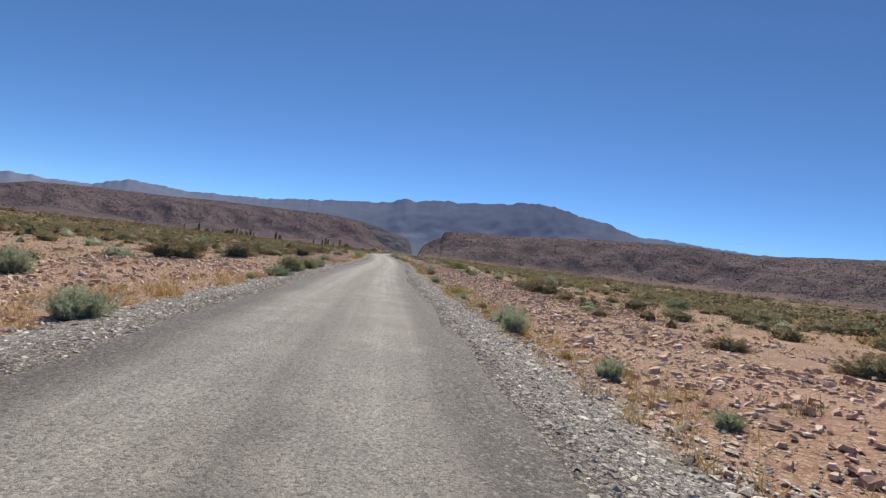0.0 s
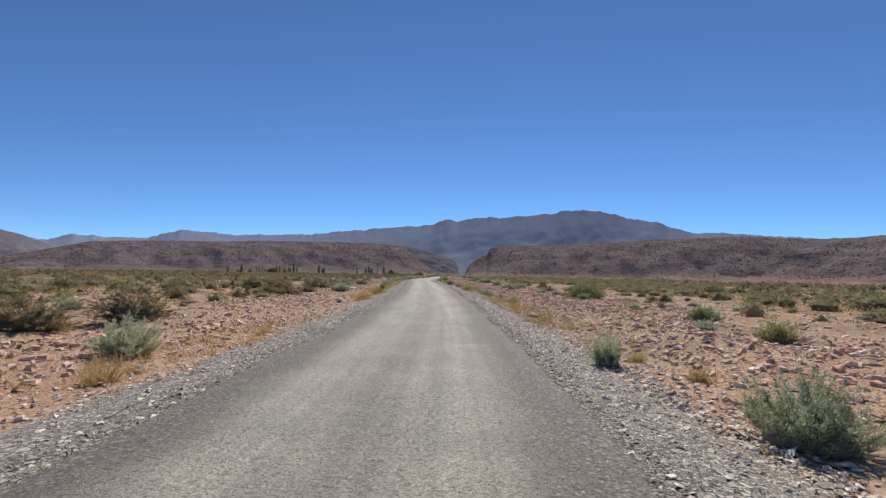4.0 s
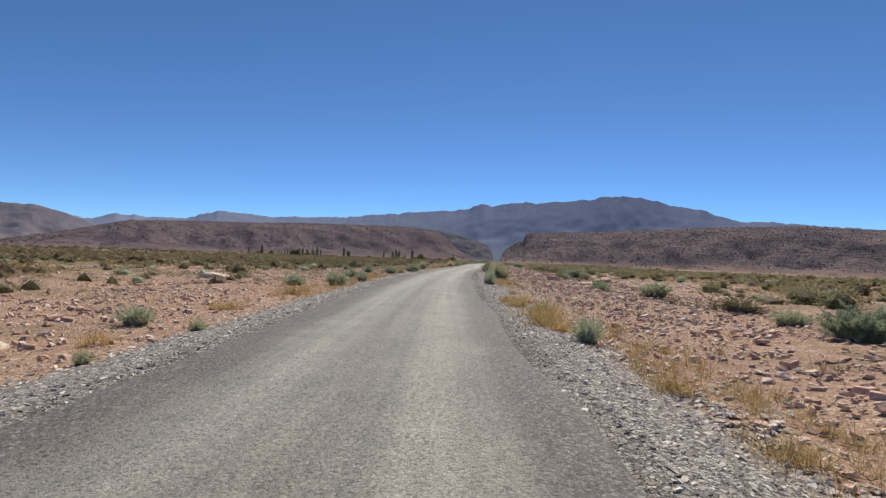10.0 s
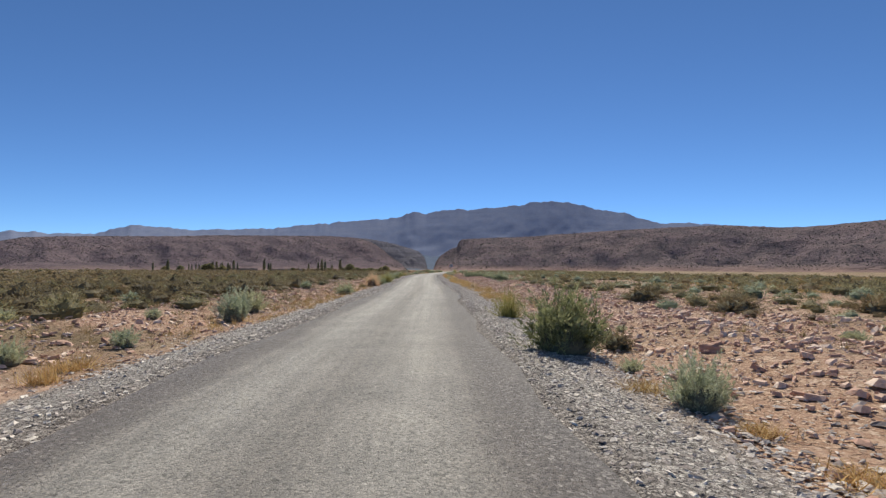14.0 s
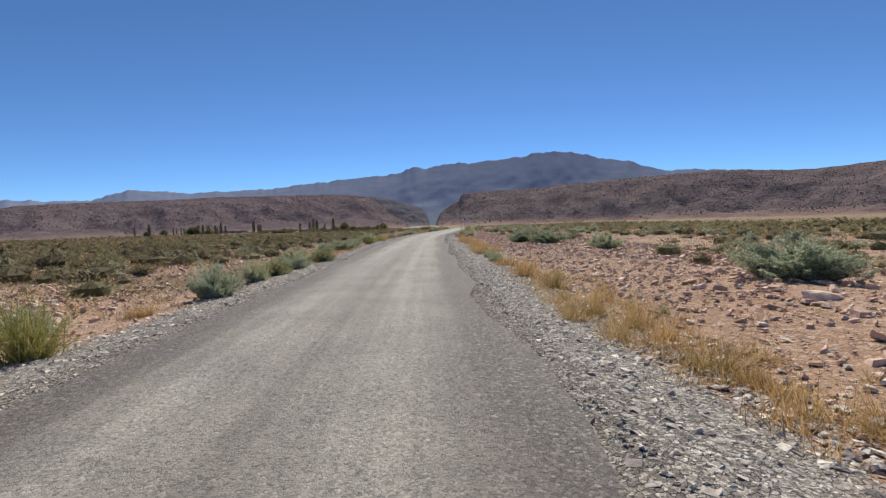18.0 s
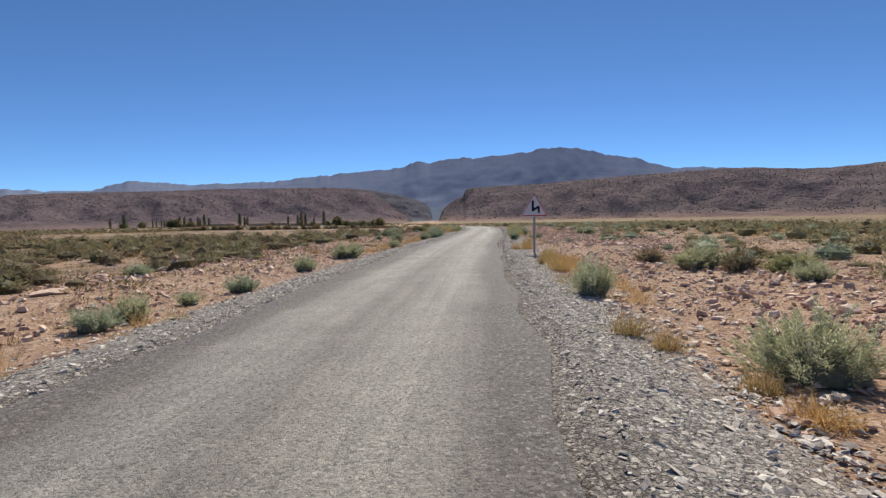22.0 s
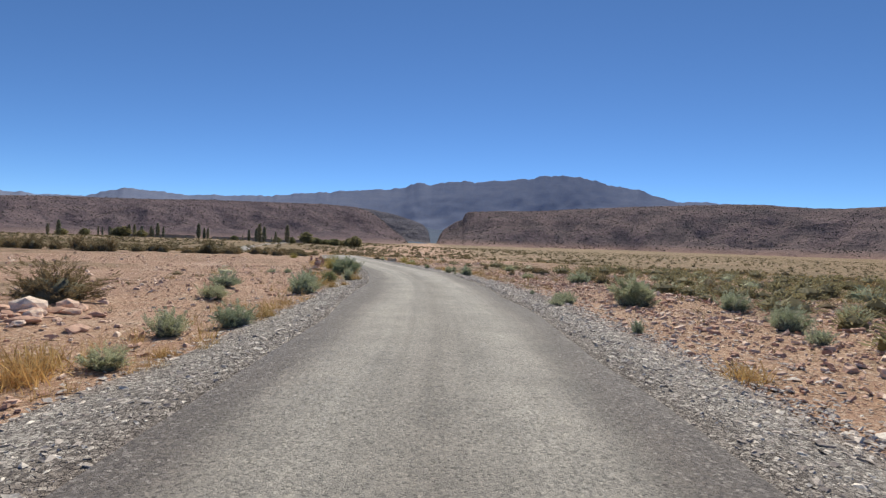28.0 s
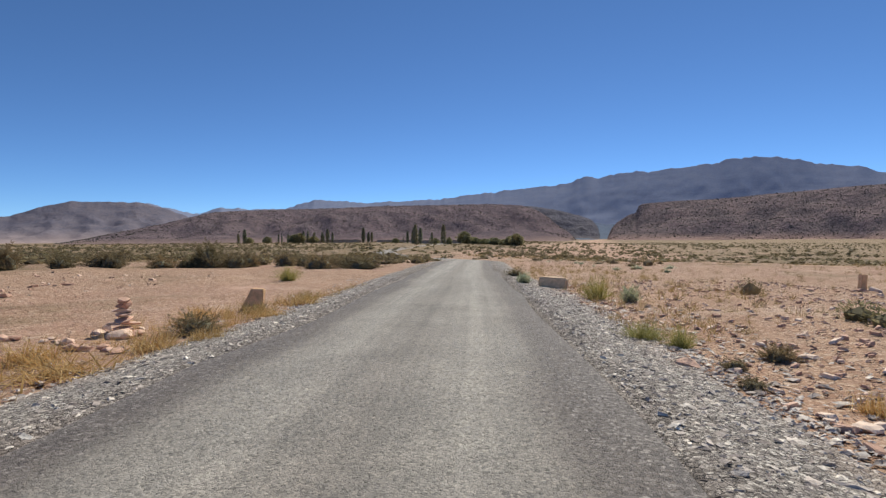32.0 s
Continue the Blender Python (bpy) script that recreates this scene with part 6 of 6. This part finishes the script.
poplar(-315.6, 773, 9.3)
poplar(-281.1, 735, 11.9)
poplar(-278.1, 780, 8.1, 0.7)
poplar(-274.6, 780, 7.6, 0.7)
poplar(-271.9, 785, 8.2, 0.7)
poplar(-246.7, 770, 10.4)
poplar(-242.3, 770, 10.4)
poplar(-231.2, 775, 9.4)
poplar(-223.1, 770, 11.8)
poplar(-186.8, 764, 12.4)
poplar(-181.3, 762, 8.9)
poplar(-180.0, 766, 8.9)
poplar(-142.3, 740, 4.6, 0.7)
poplar(-98.4, 640, 11.2)
poplar(-95.4, 640, 9.4)
poplar(-81.7, 640, 11.0)
poplar(-105.6, 690, 3.9, 0.7)
for px, py, ph in ((-263, 772, 7.6), (-259, 776, 7.0), (-255, 771, 8.2), (-239, 774, 8.4), (-236, 770, 9.2), (-228, 772, 7.2), (-219, 771, 8.8), (-121, 690, 8.2), (-104, 652, 8.8), (-90, 645, 7.0)):
    poplar(px, py, ph, 0.9)
oasis_tree(-295.4, 760, 5.0, 1.3)
oasis_tree(-283.2, 770, 5.6, 1.0)
oasis_tree(-253.2, 765, 6.9, 1.0)
oasis_tree(-249.4, 768, 7.9, 0.9)
oasis_tree(-233.9, 765, 5.4, 1.2)
oasis_tree(-148.8, 740, 3.5, 1.2)
oasis_tree(-98.7, 680, 3.3, 1.3)
oasis_tree(-78.4, 640, 3.2, 0.8)
oasis_tree(-81.1, 650, 3.9, 0.6)
for k in range(9):
    oasis_tree(-76 + k * 4.6 + 1.3 * math.sin(k * 2.1), 673 - k * 4.6, 3.6 + 0.4 * math.sin(k * 1.7), 1.35)
oasis_tree(-77, 670, 7.0, 0.9)
oasis_tree(-40, 634, 6.0, 0.95)
oasis_tree(-44, 640, 5.0, 1.0)


def field_wall(x0, y0, x1, y1, h, label, material=None):
    n = 24
    bm = bmesh.new()
    r = random.Random(int(x0))
    length = math.hypot(x1 - x0, y1 - y0)
    rows = []
    for i in range(n + 1):
        u = (i / n - 0.5) * length
        t = h * r.uniform(0.85, 1.08)
        rows.append([bm.verts.new(p) for p in ((u, -0.35, -0.6), (u, -0.22, t), (u, 0.22, t), (u, 0.35, -0.6))])
    for a, b in zip(rows, rows[1:]):
        for k in range(3):
            bm.faces.new((a[k], a[k + 1], b[k + 1], b[k]))
    bm.faces.new(rows[0][::-1])
    bm.faces.new(rows[-1])
    bmesh.ops.recalc_face_normals(bm, faces=bm.faces)
    ob = new("field_wall", bm_mesh("field_wall", bm, material or MUD))
    cx, cy = (x0 + x1) / 2, (y0 + y1) / 2
    ob.matrix_basis = pose(cx, cy, float(ground_z(cx, cy)), 0, 0, math.degrees(math.atan2(y1 - y0, x1 - x0)))
    return tagged(ob, label, "wall", "field walls")


field_wall(-262, 790, -205, 800, 3.2, "long low pale mud wall behind the oasis trees")
field_wall(-190, 800, -150, 806, 2.6, "low pale mud wall beside tall poplars")
field_wall(-122, 700, -84, 690, 2.2, "low pale mud wall beside the orchard")


# ---------------------------------------------------------------- scrub over the plain
def clear_of(x, y, gap):
    ok = np.ones(len(x), bool)
    for tx, ty, w in TAKEN:
        ok &= np.hypot(x - tx, y - ty) > gap + w * 0.6
    return ok


def bare(x, y):
    """Open fields without scrub, beside the last stretch of the road."""
    field = (x < -7) & (x > -60) & (y > 296) & (y < 384 + 6 * waves(x, y, 30, 12)) | (x < -17) & (x > -45) & (y > 288) & (y < 300)
    open_right = (x > 5.5) & (y > 357) & (y < 520) & (waves(x, y, 40, 9) > -0.3)
    return field | open_right


def clumps(n, near, far, y0, y1, seed, patch=0.0, sides=(-1, 1), gap=0.5, fields=False):
    r = np.random.RandomState(seed)
    y = r.uniform(y0, y1, n)
    d = near + (far - near) * r.uniform(0, 1, n)
    x = road_x(y) + d * np.where(r.uniform(size=n) < 0.5, sides[0], sides[1])
    keep = (~bare(x, y) | fields) & (waves(x, y, 28, 7) + 0.4 * waves(x, y, 9, 8) > patch) & clear_of(x, y, gap)
    return x[keep], y[keep], r


def shrub_field(n, near, far, y0, y1, seed, subdiv, count, leaf, thick, low, high, material, label, patch, sides=(-1, 1)):
    shapes = [dome_shrub(seed + k, subdiv, count, leaf, thick) for k in range(6)]
    x, y, r = clumps(n, near, far, y0, y1, seed, patch, sides)
    s = low * (high / low) ** r.uniform(0, 1, len(x))
    sq = np.stack([r.uniform(0.9, 1.4, len(x)), r.uniform(0.9, 1.3, len(x)), r.uniform(0.4, 0.65, len(x))], -1)
    scatter("scrub", [v for v, _ in shapes], [f for _, f in shapes], np.stack([x, y, ground_z(x, y) - 0.02], -1), s, sq, 0.0, material, label, "scrub", seed + 9)


def sprigs(n, near, far, seed, low, high, material, label, blades=24, patch=-0.3, y0=-5, y1=374, sides=(-1, 1), fields=False):
    shapes = [tuft_arrays(seed + k, blades, 35, 88, 0.3 / blades, 0.5, 0.16, 1 if material is COVER else 2)[:2] for k in range(4)]
    x, y, r = clumps(n, near, far, y0, y1, seed, patch, sides, 0.0, fields)
    s = low * (high / low) ** r.uniform(0, 1, len(x))
    sq = np.stack([np.ones(len(x))] * 2 + [r.uniform(0.6, 1.0, len(x))], -1)
    scatter("dry_grass", [v for v, _ in shapes], [f for _, f in shapes], np.stack([x, y, ground_z(x, y)], -1), s, sq, 0.0, material, label, "grass", seed + 9)


def herbs(n, near, far, y0, y1, seed, low, high, label, patch, sides=(-1, 1), m=15, long=0.6):
    """Low dry herbs: open sprays of single leaves close to the soil."""
    shapes = []
    for k in range(5):
        r = np.random.RandomState(seed + k)
        at = np.concatenate([r.normal(0, 0.2, (m, 2)), r.uniform(0.0, 0.15, (m, 1))], 1)
        s = r.uniform(0.42 * long, long, m)
        shapes.append(leaves(at, unit(np.concatenate([at[:, :2] * 2, np.zeros((m, 1))], 1) + r.normal(0, 0.3, (m, 3)) + [0, 0, 0.8]), s, s * 0.19, r))
    x, y, r = clumps(n, near, far, y0, y1, seed, patch, sides)
    s = low * (high / low) ** r.uniform(0, 1, len(x))
    sq = np.stack([r.uniform(0.9, 1.3, len(x))] * 2 + [r.uniform(0.5, 0.9, len(x))], -1)
    scatter("dry_herbs", [v for v, _ in shapes], [f for _, f in shapes], np.stack([x, y, ground_z(x, y)], -1), s, sq, 0.0, COVER, label, "herbs", seed + 9)


BROWN_SCRUB, GREY_SCRUB = "low brown-olive desert scrub over the plain", "grey-green sage scrub over the plain"
shrub_field(1000, 8, 28, -5, 440, 201, 1, 190, 0.115, 0.16, 0.4, 1.5, SCRUB, BROWN_SCRUB, -0.6)
shrub_field(1300, 9, 30, -5, 362, 206, 1, 190, 0.115, 0.16, 0.4, 1.5, OLIVE, "low olive-green scrub beside the stony verge", -0.8)
shrub_field(800, 8, 28, -5, 440, 211, 1, 190, 0.115, 0.15, 0.35, 1.1, SAGE, GREY_SCRUB, -0.5)
shrub_field(1400, 7, 24, 140, 296, 216, 1, 170, 0.11, 0.15, 0.4, 1.6, SCRUB, BROWN_SCRUB, -0.9, (-1, -1))
shrub_field(2800, 24, 60, 140, 296, 217, 0, 56, 0.18, 0.24, 0.5, 1.7, SCRUB, BROWN_SCRUB, -0.9, (-1, -1))
shrub_field(2600, 18, 80, 0, 366, 224, 0, 64, 0.19, 0.28, 0.5, 1.7, OLIVE, "dense olive-green scrub over the plain", -0.9, (1, 1))
shrub_field(560, 6, 40, 150, 290, 228, 1, 240, 0.12, 0.15, 0.5, 1.6, OLIVE, "dense olive scrub beside the stony verge", -1.2, (-1, -1))
shrub_field(150, 8, 32, 14, 112, 229, 1, 480, 0.09, 0.14, 1.1, 2.5, OLIVE, "large rounded olive-brown shrubs on the plain", -0.9, (-1, -1))
shrub_field(110, 12, 34, 14, 130, 230, 1, 480, 0.09, 0.14, 1.1, 2.3, OLIVE, "large rounded olive-brown shrubs on the plain", -0.9, (1, 1))
shrub_field(420, 7, 50, 316, 364, 226, 1, 170, 0.14, 0.18, 0.5, 1.4, OLIVE, "olive-brown scrub on the plain beside the bend", -1.5, (1, 1))
shrub_field(420, 8.5, 30, 160, 335, 232, 1, 220, 0.12, 0.15, 0.5, 1.6, OLIVE, "dense olive scrub beyond the stony verge", -1.1, (1, 1))
shrub_field(180, 8, 26, 160, 335, 233, 1, 220, 0.11, 0.14, 0.5, 1.5, SAGE, GREY_SCRUB, -1.0, (1, 1))
shrub_field(900, 4, 80, 372, 450, 218, 1, 60, 0.24, 0.36, 0.7, 1.8, SCRUB, BROWN_SCRUB, -0.1, (-1, -1))
shrub_field(11000, 24, 170, 0, 620, 221, 0, 18, 0.28, 0.44, 0.5, 1.8, SCRUB, BROWN_SCRUB, -0.7)
shrub_field(3500, 24, 170, 0, 620, 231, 0, 18, 0.28, 0.4, 0.5, 1.4, OLIVE, GREY_SCRUB, -0.5)
shrub_field(9000, 170, 800, 60, 1350, 241, 0, 6, 0.4, 0.7, 1.0, 2.8, SCRUB, BROWN_SCRUB, -0.8)
shrub_field(4000, 0, 200, 420, 1100, 251, 0, 10, 0.4, 0.7, 0.8, 2.4, SCRUB, BROWN_SCRUB, -0.2)
sprigs(2600, 3.3, 4.9, 261, 0.2, 0.5, GOLD, "golden dry grass sprigs at the gravel edge")
sprigs(1500, 5, 20, 271, 0.14, 0.4, GOLD, "small dry grass sprigs between stones")
sprigs(430, 3.1, 4.4, 265, 0.27, 0.56, GOLD, "golden dry grass fringe along the gravel verge", 38, 0.0, 189, 262, (1, 1))
sprigs(220, 3.1, 4.4, 266, 0.3, 0.62, GOLD, "golden dry grass fringe along the gravel verge", 38, -0.4, 192, 214, (1, 1))
sprigs(120, 3.4, 4.4, 268, 0.28, 0.6, GOLD, "golden dry grass fringe beside the road sign", 38, -0.6, 247, 257.5, (1, 1))
sprigs(160, 3.1, 4.4, 263, 0.3, 0.55, GOLD, "golden dry grass fringe along the gravel verge", 38, 0.0, 154, 189, (1, 1))
sprigs(1100, 3.2, 4.6, 267, 0.25, 0.5, GOLD, "golden dry grass fringe along the gravel verge", 44, 0.0, 5, 158, (1, 1))
sprigs(1300, 3.0, 4.6, 269, 0.25, 0.5, GOLD, "golden dry grass fringe along the gravel verge", 44, -0.3, 5, 374, (-1, -1))
sprigs(160, 3.2, 5.0, 284, 0.25, 0.5, GOLD, "golden dry grass beside the field", 44, -0.9, 350, 368, (-1, -1))
sprigs(1500, 3.4, 32, 290, 0.12, 0.42, COVER, "tan dry herbs over an open field", 26, -0.4, 338, 420, (1, 1), True)
sprigs(500, 3.4, 8, 291, 0.2, 0.45, GOLD, "golden dry grass at the edge of an open field", 34, -0.2, 338, 385, (1, 1), True)
sprigs(700, 3.4, 6.5, 283, 0.15, 0.45, COVER, "tan and olive dry herbs along the stony verge", 30, -0.8, 130, 300, (-1, -1))
sprigs(3600, 3.8, 13, 281, 0.12, 0.4, COVER, "low dry tan and olive herbs among stones", 22, -0.4)
herbs(17000, 17, 80, -5, 480, 286, 0.3, 1.0, "low dry tan and olive herbs over the plain", -0.6)
herbs(3400, 5, 30, 135, 296, 288, 0.3, 0.8, "pale dry herbs between dense scrub", -1.0, (-1, -1), 34, 0.24)
herbs(3800, 8, 19, -5, 360, 289, 0.25, 0.7, "low dry herbs among the stones", -0.8, (-1, 1), 30, 0.24)


def hill_shrubs(xyzu, n, seed):
    x, y, z, u = xyzu
    r = np.random.RandomState(seed)
    i = r.randint(0, x.shape[0] - 1, n)
    j = np.clip(np.searchsorted(u[0], r.uniform(0.42, 1.0, n) ** 0.9) - 1, 8, 34)
    fi, fj = r.uniform(0, 1, n), r.uniform(0, 1, n)
    spot = [(g[i, j] * (1 - fi) + g[i + 1, j] * fi) * (1 - fj) + (g[i, j + 1] * (1 - fi) + g[i + 1, j + 1] * fi) * fj for g in (x, y, z)]
    shapes = [dome_shrub(seed + k, 0, 3, 0.4, 0.7) for k in range(4)]
    s = r.uniform(2.2, 5.6, n)
    sq = np.stack([np.ones(n), np.ones(n), r.uniform(0.6, 0.9, n)], -1)
    scatter("hillside_shrubs", [v for v, _ in shapes], [f for _, f in shapes], np.stack(spot, -1), s, sq, 0.0, JUNIPER, "dark shrubs dotted over the stony ridge", "shrubs", seed + 5)


hill_shrubs(LEFT_LAND, 5000, 301)
hill_shrubs(RIGHT_LAND, 8000, 311)
